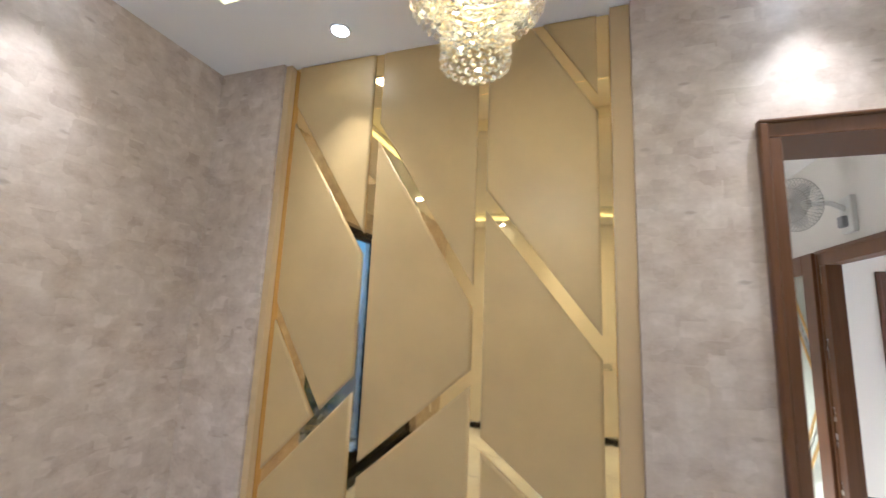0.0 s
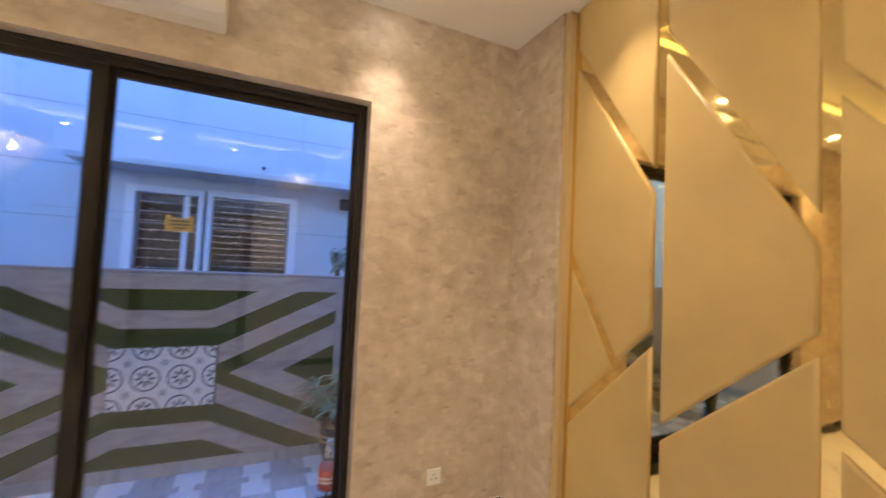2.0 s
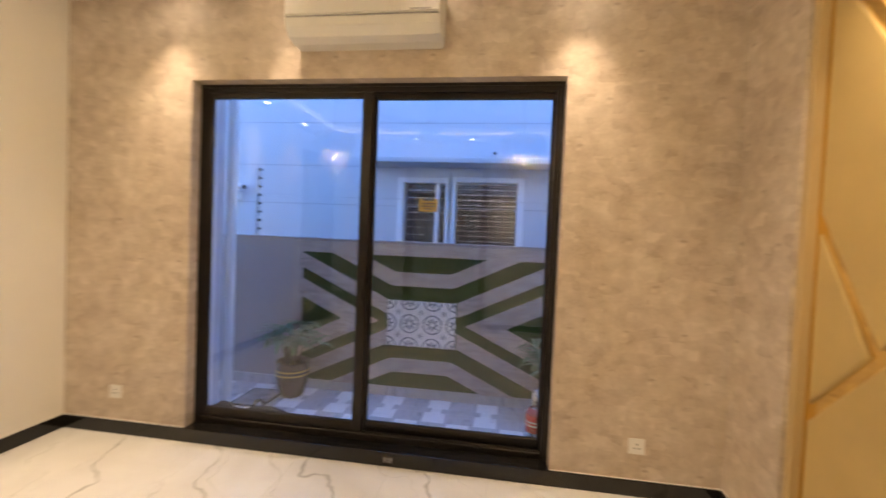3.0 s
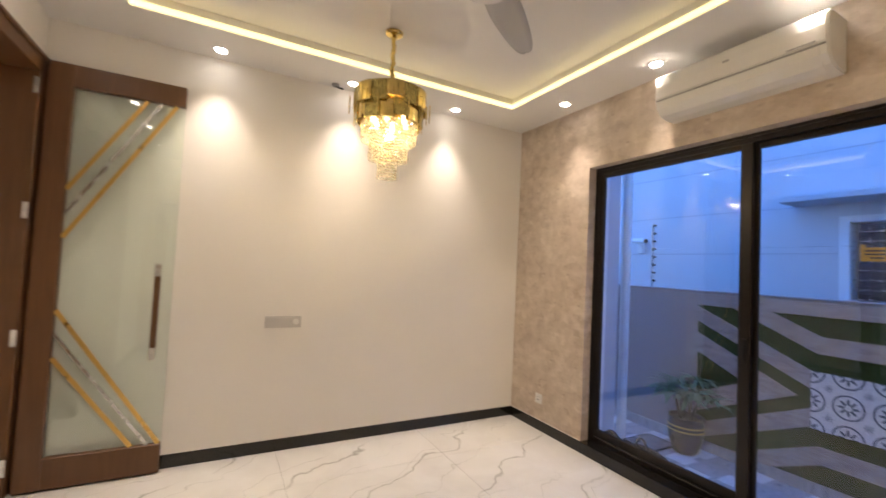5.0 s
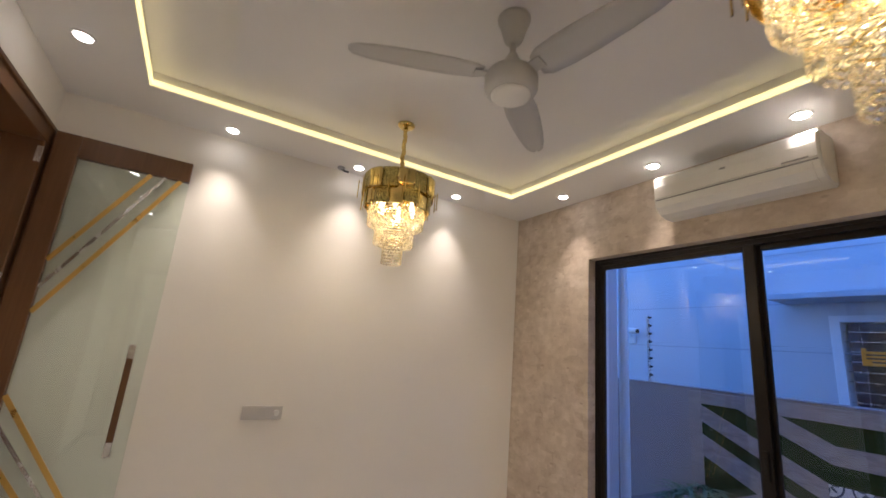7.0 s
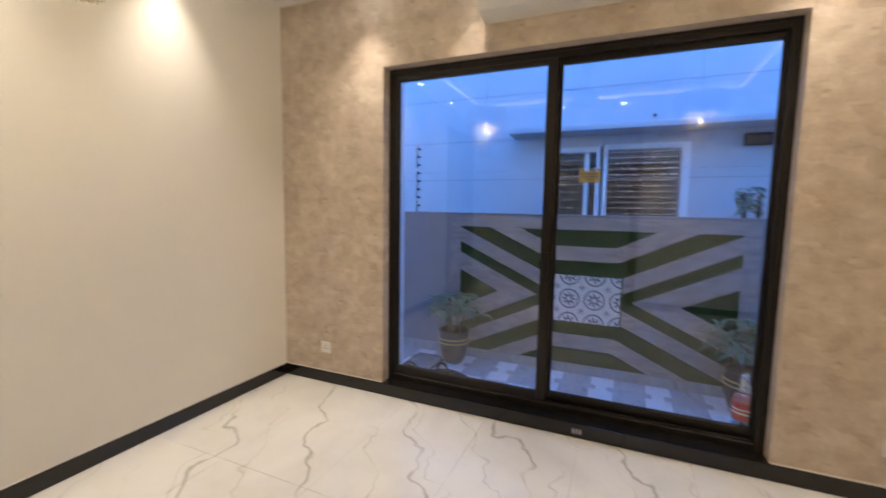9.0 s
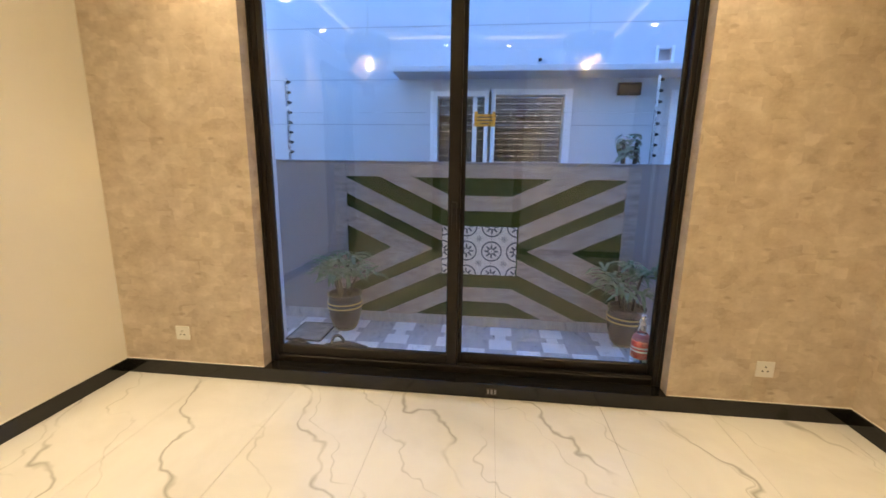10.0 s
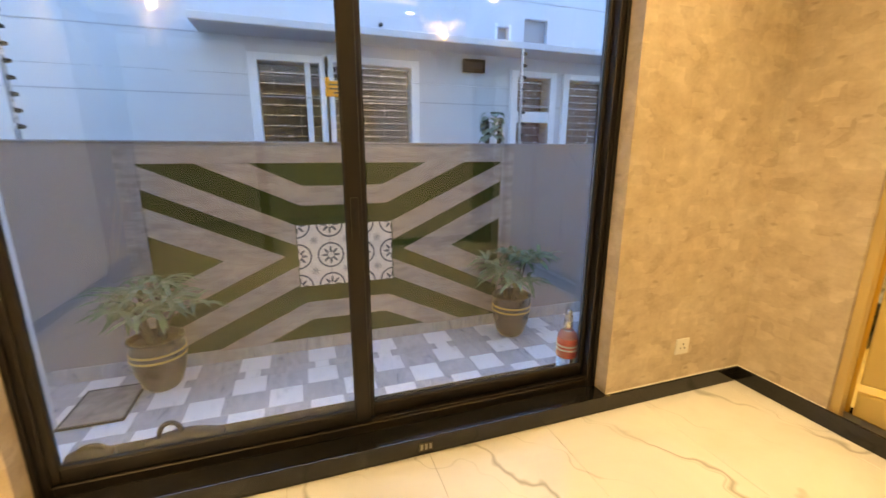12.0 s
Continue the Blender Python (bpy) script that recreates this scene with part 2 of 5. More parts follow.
DOORGLASS = glass_material("greenish door glass", (0.86, 0.93, 0.88))
CRYSTAL = crystal_material()
PLASTIC = surf("white plastic", (0.76, 0.75, 0.72), 0.32, var=0.03, coarse=8, fine=150, relief=0.01, rvar=0.06)
SWITCH = surf("pale grey plastic", (0.56, 0.54, 0.51), 0.35, var=0.03)
GREYPLASTIC = surf("grey plastic", (0.33, 0.33, 0.34), 0.4, var=0.06)
BLACK = surf("black rubber", (0.010, 0.010, 0.011), 0.75, var=0.3, coarse=20)
FANWHITE = surf("fan enamel", (0.52, 0.515, 0.505), 0.35, var=0.03, coarse=6, fine=150, relief=0.01)
LAMP = glow("downlight diffuser", (1.0, 0.92, 0.80), 9.0)
BULB = glow("candle bulb", (1.0, 0.74, 0.38), 1.4)
LED = glow("warm led strip", (1.0, 0.78, 0.29), COVE)
GREYWALL = surf("grey boundary paint", (0.30, 0.28, 0.275), 0.7, var=0.08, coarse=2.5, fine=90, relief=0.08)
OUTWHITE = surf("white weathershield paint", (0.62, 0.635, 0.65), 0.65, var=0.06, coarse=1.5, fine=60, relief=0.06)
STONE = surf("taupe wood-look tile", (0.35, 0.30, 0.265), 0.45, var=0.38, coarse=7, fine=60, stretch=(1, 1, 4), relief=0.08)
TURF = surf("artificial turf", (0.035, 0.060, 0.016), 0.9, var=0.5, coarse=30, fine=260, relief=1.0, spec=0.1)
PRINTED = pattern_tile_material()
GREYTILE = courtyard_tile_material("grey marble tile", (0.30, 0.31, 0.33), (0.48, 0.49, 0.51))
WHITETILE = courtyard_tile_material("white marble tile", (0.70, 0.71, 0.72), (0.80, 0.80, 0.80))
POT = surf("dark brown glazed pot", (0.035, 0.018, 0.014), 0.3, var=0.3, coarse=8, fine=80)
POTGOLD = surf("gold paint band", (0.55, 0.38, 0.13), 0.4, 0.5)
SOIL = surf("soil", (0.05, 0.035, 0.022), 0.95, var=0.4, coarse=20, relief=0.6)
LEAF = surf("palm leaf", (0.10, 0.175, 0.085), 0.42, var=0.35, coarse=9, fine=90, relief=0.1)
LEAF2 = surf("variegated leaf", (0.20, 0.27, 0.20), 0.45, var=0.9, coarse=45, fine=120, relief=0.1)
STEM = surf("palm stem", (0.07, 0.06, 0.035), 0.7, var=0.3, coarse=15, relief=0.3)
MAT = surf("worn grey doormat", (0.25, 0.245, 0.235), 0.95, var=0.5, coarse=14, fine=120, relief=0.8)
# near-black: the unlit rooms' darkness is put into this colour, curtains included
ROOMSHADE = surf("curtain and room shade", (0.045, 0.040, 0.038), 0.6, var=0.5, coarse=3, fine=20, stretch=(3, 3, 0.6))
REDWOOD = surf("red brown shutter", (0.13, 0.055, 0.035), 0.5, var=0.3, coarse=6, stretch=(1, 1, 6))
JOINT = surf("weathered joint", (0.42, 0.43, 0.45), 0.7)
# shade on the wall return, put into one even grey
RETURN_SHADE = surf("shaded outer plaster", (0.40, 0.40, 0.43), 0.65, var=0.06, coarse=2, fine=60, relief=0.05)
UPVC = surf("white window profile", (0.84, 0.85, 0.86), 0.35, var=0.04)
YELLOW = surf("orange warning plate", (0.70, 0.32, 0.03), 0.45, var=0.1, coarse=20)
INK = surf("dark print", (0.05, 0.04, 0.03), 0.6)
PET = glass_material("clear bottle plastic", (0.92, 0.95, 0.97), 0.05)
REDLABEL = surf("red label", (0.55, 0.04, 0.04), 0.4, var=0.1)
GREYBAND = surf("pale label print", (0.72, 0.70, 0.70), 0.4)
EARTH = surf("street ground", (0.20, 0.19, 0.18), 0.85, var=0.2)


# ---- mesh helpers ----
def bx(bm, x0, x1, y0, y1, z0, z1, bev=0.0, seg=1):
    r = bmesh.ops.create_cube(bm, size=1.0, matrix=Matrix.LocRotScale(((x0 + x1) / 2, (y0 + y1) / 2, (z0 + z1) / 2), None, (x1 - x0, y1 - y0, z1 - z0)))
    if bev:
        edges = list({e for v in r["verts"] for e in v.link_edges})
        bmesh.ops.bevel(bm, geom=edges, offset=bev, segments=seg, affect="EDGES", profile=0.7)
    return bm


def box(x0, x1, y0, y1, z0, z1, bev=0.0, seg=1):
    return bx(bmesh.new(), x0, x1, y0, y1, z0, z1, bev, seg)


def rod(bm, a, b, r0, r1=None, seg=12, caps=True):
    a, b = Vector(a), Vector(b)
    q = (b - a).to_track_quat("Z", "Y")
    bmesh.ops.create_cone(bm, cap_ends=caps, segments=seg, radius1=r0, radius2=r0 if r1 is None else r1, depth=(b - a).length,
                          matrix=Matrix.LocRotScale((a + b) / 2, q, None))
    return bm


def lathe(bm, profile, cx, cy, seg=32):
    rings = []
    for r, z in profile:
        rings.append([bm.verts.new((cx + r * math.cos(2 * math.pi * k / seg), cy + r * math.sin(2 * math.pi * k / seg), z)) for k in range(seg)])
    for a, b in zip(rings, rings[1:]):
        for k in range(seg):
            f = bm.faces.new((a[k], a[(k + 1) % seg], b[(k + 1) % seg], b[k]))
            f.smooth = True
    bm.faces.new(rings[0])
    bm.faces.new(rings[-1])
    bmesh.ops.recalc_face_normals(bm, faces=bm.faces)
    return bm


def prism(bm, pts, axis, a, b):
    """A polygon in the two other axes, drawn out along an axis from a to b."""
    def put(u, v, w):
        return (w, u, v) if axis == "x" else (u, w, v) if axis == "y" else (u, v, w)
    lo, hi = [bm.verts.new(put(u, v, a)) for u, v in pts], [bm.verts.new(put(u, v, b)) for u, v in pts]
    n = len(pts)
    fs = [bm.faces.new(lo), bm.faces.new(hi)] + [bm.faces.new((lo[k], lo[(k + 1) % n], hi[(k + 1) % n], hi[k])) for k in range(n)]
    bmesh.ops.recalc_face_normals(bm, faces=fs)
    return bm


def tube(bm, pts, r, seg=8):
    pts = [Vector(p) for p in pts]
    rings = []
    for k, p in enumerate(pts):
        d = (pts[min(k + 1, len(pts) - 1)] - pts[max(k - 1, 0)]).normalized()
        q = d.to_track_quat("Z", "Y")
        rad = r[k] if isinstance(r, (list, tuple)) else r
        rings.append([bm.verts.new(p + q @ Vector((rad * math.cos(2 * math.pi * j / seg), rad * math.sin(2 * math.pi * j / seg), 0))) for j in range(seg)])
    for a, b in zip(rings, rings[1:]):
        for j in range(seg):
            bm.faces.new((a[j], a[(j + 1) % seg], b[(j + 1) % seg], b[j])).smooth = True
    bm.faces.new(rings[0])
    bm.faces.new(rings[-1])
    bmesh.ops.recalc_face_normals(bm, faces=bm.faces)
    return bm


def mesh_of(name, bm, material):
    me = bpy.data.meshes.new(name)
    bm.to_mesh(me)
    bm.free()
    me.materials.append(material)
    return me


def solo(name, bm, material, label="", category="", group="", kind=""):
    return tagged(new(name, mesh_of(name, bm, material)), label, category, group, kind)


def thing(name, at, label, category, group="", kind=""):
    ob = new(name)
    ob.empty_display_size = 0.05
    ob.matrix_basis = Matrix.Translation(at)
    return tagged(ob, label, category, group, kind)


def part(name, bm, material, parent, label=""):
    ob = new(name, mesh_of(name, bm, material))
    ob.parent = parent
    if parent.parent is None:
        ob.matrix_parent_inverse = parent.matrix_basis.inverted()
    return tagged(ob, label)


def wall(name, axis, w0, w1, a0, a1, z0, z1, holes, material, label):
    """A wall across an axis between w0 and w1, from a0 to a1, with holes (a, b, z, z) through it."""
    us = sorted({a0, a1, *[h[0] for h in holes], *[h[1] for h in holes]})
    vs = sorted({z0, z1, *[h[2] for h in holes], *[h[3] for h in holes]})
    def solid(i, j):
        if not (0 <= i < len(us) - 1 and 0 <= j < len(vs) - 1):
            return False
        u, v = (us[i] + us[i + 1]) / 2, (vs[j] + vs[j + 1]) / 2
        return not any(h[0] < u < h[1] and h[2] < v < h[3] for h in holes)
    def put(w, u, v):
        return (w, u, v) if axis == "x" else (u, w, v)
    bm = bmesh.new()
    def quad(*c):
        bm.faces.new([bm.verts.new(put(*p)) for p in c])
    for i in range(len(us) - 1):
        for j in range(len(vs) - 1):
            if not solid(i, j):
                continue
            u0, u1, v0, v1 = us[i], us[i + 1], vs[j], vs[j + 1]
            for w in (w0, w1):
                quad((w, u0, v0), (w, u1, v0), (w, u1, v1), (w, u0, v1))
            if not solid(i - 1, j):
                quad((w0, u0, v0), (w1, u0, v0), (w1, u0, v1), (w0, u0, v1))
            if not solid(i + 1, j):
                quad((w0, u1, v0), (w1, u1, v0), (w1, u1, v1), (w0, u1, v1))
            if not solid(i, j - 1):
                quad((w0, u0, v0), (w1, u0, v0), (w1, u1, v0), (w0, u1, v0))
            if not solid(i, j + 1):
                quad((w0, u0, v1), (w1, u0, v1), (w1, u1, v1), (w0, u1, v1))
    bmesh.ops.remove_doubles(bm, verts=bm.verts, dist=1e-5)
    bmesh.ops.recalc_face_normals(bm, faces=bm.faces)
    return solo(name, bm, material, label, "wall", kind="structure")


def lamp(name, kind, at, watts, color=WARM, size=0.04, angle=76, blend=1.0):
    d = bpy.data.lights.new(name, kind)
    d.energy, d.color = watts, color
    if kind == "SPOT":
        d.spot_size, d.spot_blend = radians(angle), blend
    d.shadow_soft_size = size
    ob = new(name, d)
    ob.matrix_basis = Matrix.Translation(at)
    return ob


# ---- the room ----
XW, XE, YS, YN, H = -2.10, 1.70, -2.52, 1.755, 2.95
WY0, WY1, WZ1 = -1.58, 0.807, 2.40
wall("wall_west", "x", -2.33, XW, -2.75, 2.05, -0.30, 3.25, [(WY0, WY1, 0.087, WZ1)], WALLPAPER, "taupe mottled concrete-look wallpaper wall with a wide window")
wall("wall_south", "y", -2.72, YS, XW, 1.99, -0.1, 3.25, [], WHITE, "plain cream white painted wall")
wall("wall_east", "x", XE, 1.96, YS, YN, -0.1, 3.25, [(-2.42, 0.15, -0.05, 2.58)], WHITE, "cream white wall with a wide wooden doorway")
GX0, GX1 = -1.65, 0.147
wall("wall_north", "y", YN, 1.98, XW, 1.96, -0.1, 3.25, [(0.612, 1.50, -0.05, 2.29), (GX0, GX1, 0.0, 3.25)], WALLPAPER, "taupe mottled wallpaper wall round a gold feature panel")

# ceiling: dropped border, recess and inner panel
TX0, TX1, TY0, TY1, TT, PZ = -1.61, 1.215, -2.06, 1.29, 3.045, 2.957
bm = bmesh.new()
bx(bm, XW, TX0, YS, YN, H, TT)
bx(bm, TX1, XE, YS, YN, H, TT)
bx(bm, TX0, TX1, YS, TY0, H, TT)
bx(bm, TX0, TX1, TY1, YN, H, TT)
solo("ceiling_border", bm, CEIL, "white dropped ceiling border round a recess", "ceiling", kind="structure")
solo("ceiling_filler", box(GX0, GX1, YN, 1.86, H + 0.0005, TT), CEIL, "white plaster ceiling edge over the panel", "ceiling", kind="structure")
solo("ceiling", box(XW, XE, YS, YN, TT + 0.002, 3.22), CEIL, "white recessed plaster ceiling", "ceiling", kind="structure")
solo("ceiling_panel", box(-1.26, 0.80, -1.53, 0.77, PZ, TT + 0.001), CEIL, "white raised plaster panel in the ceiling recess", "ceiling", kind="structure")
for name, b4 in (("led_strip", (TX0 + 0.002, TX1 - 0.002, TY0 + 0.002, TY0 + 0.012)), ("led_strip", (TX0 + 0.002, TX1 - 0.002, TY1 - 0.012, TY1 - 0.002)),
                 ("led_strip", (TX0 + 0.002, TX0 + 0.012, TY0 + 0.014, TY1 - 0.014)), ("led_strip", (TX1 - 0.012, TX1 - 0.002, TY0 + 0.014, TY1 - 0.014))):
    solo(name, box(*b4, H + 0.004, H + 0.038), LED, "warm white glowing strip in the ceiling recess", "led strip", "cove lighting")

# floor bed and skirting
SK, SD = 0.091, 0.015
floor = solo("floor", box(XW, 1.96, YS, 1.98, -0.06, -0.004), GROUT, "polished cream porcelain floor with grey veins", "floor", kind="structure")
bm = bmesh.new()
bx(bm, XW, XW + SD, YS, YN, 0, SK, 0.002)
bx(bm, XW + SD, XE, YS, YS + SD, 0, SK, 0.002)
bx(bm, XE - SD, XE, 0.25, YN, 0, SK, 0.002)
bx(bm, XW + SD, 0.558, YN - SD, YN, 0, SK, 0.002)
bx(bm, 1.555, XE - SD, YN - SD, YN, 0, SK, 0.002)
solo("baseboard", bm, GRANITE, "polished black granite skirting along the walls", "baseboard", kind="structure")

bm = bmesh.new()
for x0, x1, y0, y1 in ((XW, XW + 0.007, YS, WY0 - 0.005), (XW, XW + 0.007, WY1 + 0.005, YN), (XW + 0.008, XE, YS, YS + 0.007), (XW + 0.008, GX0, YN - 0.007, YN)):
    bx(bm, x0 + 0.0005, x1, y0 + 0.0005, y1 - 0.0005, SK + 0.0003, SK + 0.006, 0.0015)
solo("trim", bm, WHITE, "thin pale sealant bead over the skirting", "trim", kind="structure")

# ---- window ----
FX0, FX1 = -2.275, -2.195
win = thing("window_1", (-2.23, (WY0 + WY1) / 2, 0.087), "wide dark bronze aluminium sliding window with two glass panels", "window", kind="structure")
bm = bmesh.new()
bx(bm, FX0, FX1, WY0, WY0 + 0.045, 0.09, WZ1, 0.004)
bx(bm, FX0, FX1, WY1 - 0.045, WY1, 0.09, WZ1, 0.004)
bx(bm, FX0, FX1, WY0 + 0.045, WY1 - 0.045, WZ1 - 0.05, WZ1, 0.004)
bx(bm, FX0, FX1, WY0 + 0.045, WY1 - 0.045, 0.09, 0.135, 0.004)
bx(bm, FX1, FX1 + 0.012, WY0, WY0 + 0.018, 0.09, WZ1, 0.002)
bx(bm, FX1, FX1 + 0.012, WY1 - 0.018, WY1, 0.09, WZ1, 0.002)
bx(bm, FX1, FX1 + 0.012, WY0 + 0.018, WY1 - 0.018, WZ1 - 0.02, WZ1, 0.002)
bx(bm, FX1 - 0.012, FX1 - 0.004, -0.38, WY1 - 0.045, 0.135, 0.15, 0.001)
part("window_frame", bm, FRAME, win)
for x, y0, y1, wl, wr in ((-2.222, WY0 + 0.02, -0.385, 0.052, 0.065), (-2.255, -0.43, WY1 - 0.012, 0.065, 0.048)):
    bm = bmesh.new()
    bx(bm, x - 0.016, x + 0.016, y0, y0 + wl, 0.137, WZ1 - 0.03, 0.004)
    bx(bm, x - 0.016, x + 0.016, y1 - wr, y1, 0.137, WZ1 - 0.03, 0.004)
    bx(bm, x - 0.016, x + 0.016, y0 + wl, y1 - wr, 0.137, 0.20, 0.004)
    bx(bm, x - 0.016, x + 0.016, y0 + wl, y1 - wr, WZ1 - 0.085, WZ1 - 0.03, 0.004)
    sash = part("sash", bm, FRAME, win)
    pane = part("pane", box(x - 0.003, x + 0.003, y0 + wl - 0.005, y1 - wr + 0.005, 0.195, WZ1 - 0.08), GLASS, sash, "clear glass pane")
    pane.visible_shadow = False
    bm = bmesh.new()
    for a, b, c, d in ((y0 + wl, y0 + wl + 0.004, 0.20, WZ1 - 0.085), (y1 - wr - 0.004, y1 - wr, 0.20, WZ1 - 0.085)):
        bx(bm, x + 0.003, x + 0.012, a, b, c, d)
    bx(bm, x + 0.003, x + 0.012, y0 + wl + 0.004, y1 - wr - 0.004, 0.20, 0.204)
    part("gasket", bm, RUBBER, sash)
lk = part("latch", box(-2.206, -2.196, -0.432, -0.402, 0.98, 1.14, 0.004, 2), FRAME, win, "black recessed sliding latch")
part("finger_pull", box(-2.196, -2.19, -0.424, -0.410, 1.02, 1.10, 0.0025), BLACK, lk)
solo("sill", box(FX1 - 0.01, XW + 0.02, WY0, WY1, 0.02, 0.0925, 0.004, 2), GRANITE, "black granite window sill flush with the skirting", "window sill", kind="structure")
solo("outer_sill", box(-2.45, FX0, WY0, WY1, 0.088, 0.103, 0.003), GRANITE, "black granite outer window ledge", "window sill", kind="structure")
for y0, y1, z0, z1 in ((WY0 + 0.0005, WY0 + 0.012, 0.104, WZ1 - 0.012), (WY1 - 0.012, WY1 - 0.0005, 0.104, WZ1 - 0.012), (WY0 + 0.0005, WY1 - 0.0005, WZ1 - 0.0115, WZ1 - 0.0005)):
    solo("outer_reveal", box(-2.3425, FX0 - 0.001, y0, y1, z0, z1), OUTWHITE, "white painted outer window reveal", "trim", kind="structure")
wall("wall_outer_plaster", "x", -2.342, -2.3305, -2.0, 2.05, -0.30, 3.25, [(WY0 + 0.012, WY1 - 0.012, 0.08, WZ1 - 0.012)], OUTWHITE, "white outer plaster round the window")
st = thing("sill_sticker", (XW + 0.021, -0.16, 0.06), "small grey printed sticker on the black sill", "sticker")
part("sheet", box(XW + 0.0195, XW + 0.0215, -0.20, -0.135, 0.025, 0.068), INK, st)
for k in range(3):
    part("print_bar", box(XW + 0.0212, XW + 0.0222, -0.193 + 0.02 * k, -0.181 + 0.02 * k, 0.032, 0.06), GREYPLASTIC, st)

# ---- gold feature panel on the north wall ----
PF, PM = 1.80, 1.816
panel = thing("feature_panel", ((GX0 + GX1) / 2, PM, 0), "gold beige padded wall panel with inlaid gold mirror strips", "wall panel")
V1, V2, V3, SW = -1.096, -0.524, 0.014, 0.050
solo("wall_niche", box(GX0, GX1, 1.86, 1.98, 0, 3.25), WHITE, "white masonry behind the feature panel", "wall", kind="structure")
part("mirror_backing", box(GX0 + 0.002, GX1 - 0.002, PM, 1.859, SK + 0.001, H - 0.002), MIRROR, panel, "gold tinted mirror strips")
part("border", box(GX0 + 0.0005, -1.610, 1.771, PM - 0.0005, 0.001, H - 0.001, 0.006, 2), BORDER, panel)
part("border", box(V3 + SW + 0.003, GX1 - 0.0005, 1.771, PM - 0.0005, 0.001, H - 0.001, 0.006, 2), BORDER, panel)


def line_cut(pts, p, q, keep):
    """The part of a convex polygon on one side of the line from p to q."""
    nx, nz = q[1] - p[1], p[0] - q[0]
    side = [keep * ((x - p[0]) * nx + (z - p[1]) * nz) for x, z in pts]
    out = []
    for k in range(len(pts)):
        (x0, z0), (x1, z1), s0, s1 = pts[k], pts[(k + 1) % len(pts)], side[k], side[(k + 1) % len(pts)]
        if s0 >= 0:
            out.append((x0, z0))
        if s0 * s1 < 0:
            f = s0 / (s0 - s1)
            out.append((x0 + f * (x1 - x0), z0 + f * (z1 - z0)))
    return out


def split(polys, p, q, width):
    """Cut polygons by a band of that width round the line from p to q."""
    d = Vector((q[0] - p[0], q[1] - p[1])).normalized()
    o = Vector((-d[1], d[0])) * width / 2
    res = []
    for poly in polys:
        for sgn, off in ((1, -o), (-1, o)):
            c = line_cut(poly, (p[0] + off[0], p[1] + off[1]), (q[0] + off[0], q[1] + off[1]), sgn)
            if len(c) > 2:
                res.append(c)
    return res


def column(x0, x1):
    return [[(x0, SK + 0.001), (x1, SK + 0.001), (x1, H - 0.001), (x0, H - 0.001)]]


def cushion(bm, pts, yb, yf):
    """A flat pad with softly rounded edges."""
    c = Vector((sum(p[0] for p in pts) / len(pts), sum(p[1] for p in pts) / len(pts)))
    n = len(pts)
    rings = []
    for inset, y in ((0, yb), (0, yf + 0.012), (0.004, yf + 0.004), (0.012, yf)):
        ring = []
        for k in range(n):
            p, a, b = Vector(pts[k]), Vector(pts[k - 1]), Vector(pts[(k + 1) % n])
            u, v = (p - a).normalized(), (b - p).normalized()
            nu, nv = Vector((-u[1], u[0])), Vector((-v[1], v[0]))
            w = nu + nv
            if w.length < 1e-6:
                w = nu
            w = w / max(0.3, w.dot(nu))
            if w.dot(c - p) < 0:
                w = -w
            q = p + w * inset
            ring.append(bm.verts.new((q[0], y, q[1])))
        rings.append(ring)
    for a, b in zip(rings, rings[1:]):
        for k in range(n):
            bm.faces.new((a[k], a[(k + 1) % n], b[(k + 1) % n], b[k])).smooth = True
    bm.faces.new(rings[0])
    bm.faces.new(rings[-1])
    bmesh.ops.recalc_face_normals(bm, faces=bm.faces)
    return bm


def height_of(p):
    return sum(z for _, z in p) / len(p)


colA = split(column(-1.578, V1), (-1.504, 2.547), (-1.178, 2.043), 0.055)
lower = min(colA, key=height_of)
upper = [p for p in colA if p is not lower]
two = split([lower], (-1.535, 0.800), (-1.123, 1.215), 0.052)
mid_ = max(two, key=height_of)
bot = [p for p in two if p is not mid_]
three = split([mid_], (-1.604, 1.610), (-1.291, 1.098), 0.046)
bot = split(bot, (-1.56, 0.24), (-1.09, 0.32), 0.04)
colA = upper + three + bot
colB = split(column(V1 + SW, V2), (-0.953, 2.352), (-0.635, 1.843), 0.052)
lower = min(colB, key=height_of)
colB = [p for p in colB if p is not lower] + split([lower], (-1.002, 0.903), (-0.548, 1.296), 0.048)
colC = split(column(V2 + SW, V3), (-0.428, 2.050), (-0.063, 1.575), 0.056)
up = max(colC, key=height_of)
lo_ = [p for p in colC if p is not up]
colC = split([up], (-0.261, 2.969), (0.056, 2.459), 0.045) + split(lo_, (-0.603, 1.149), (-0.123, 0.788), 0.045)
for poly in colA + colB + colC:
    if len(poly) > 2:
        part("pad", cushion(bmesh.new(), poly, PM - 0.0005, PF), PADDED, panel)

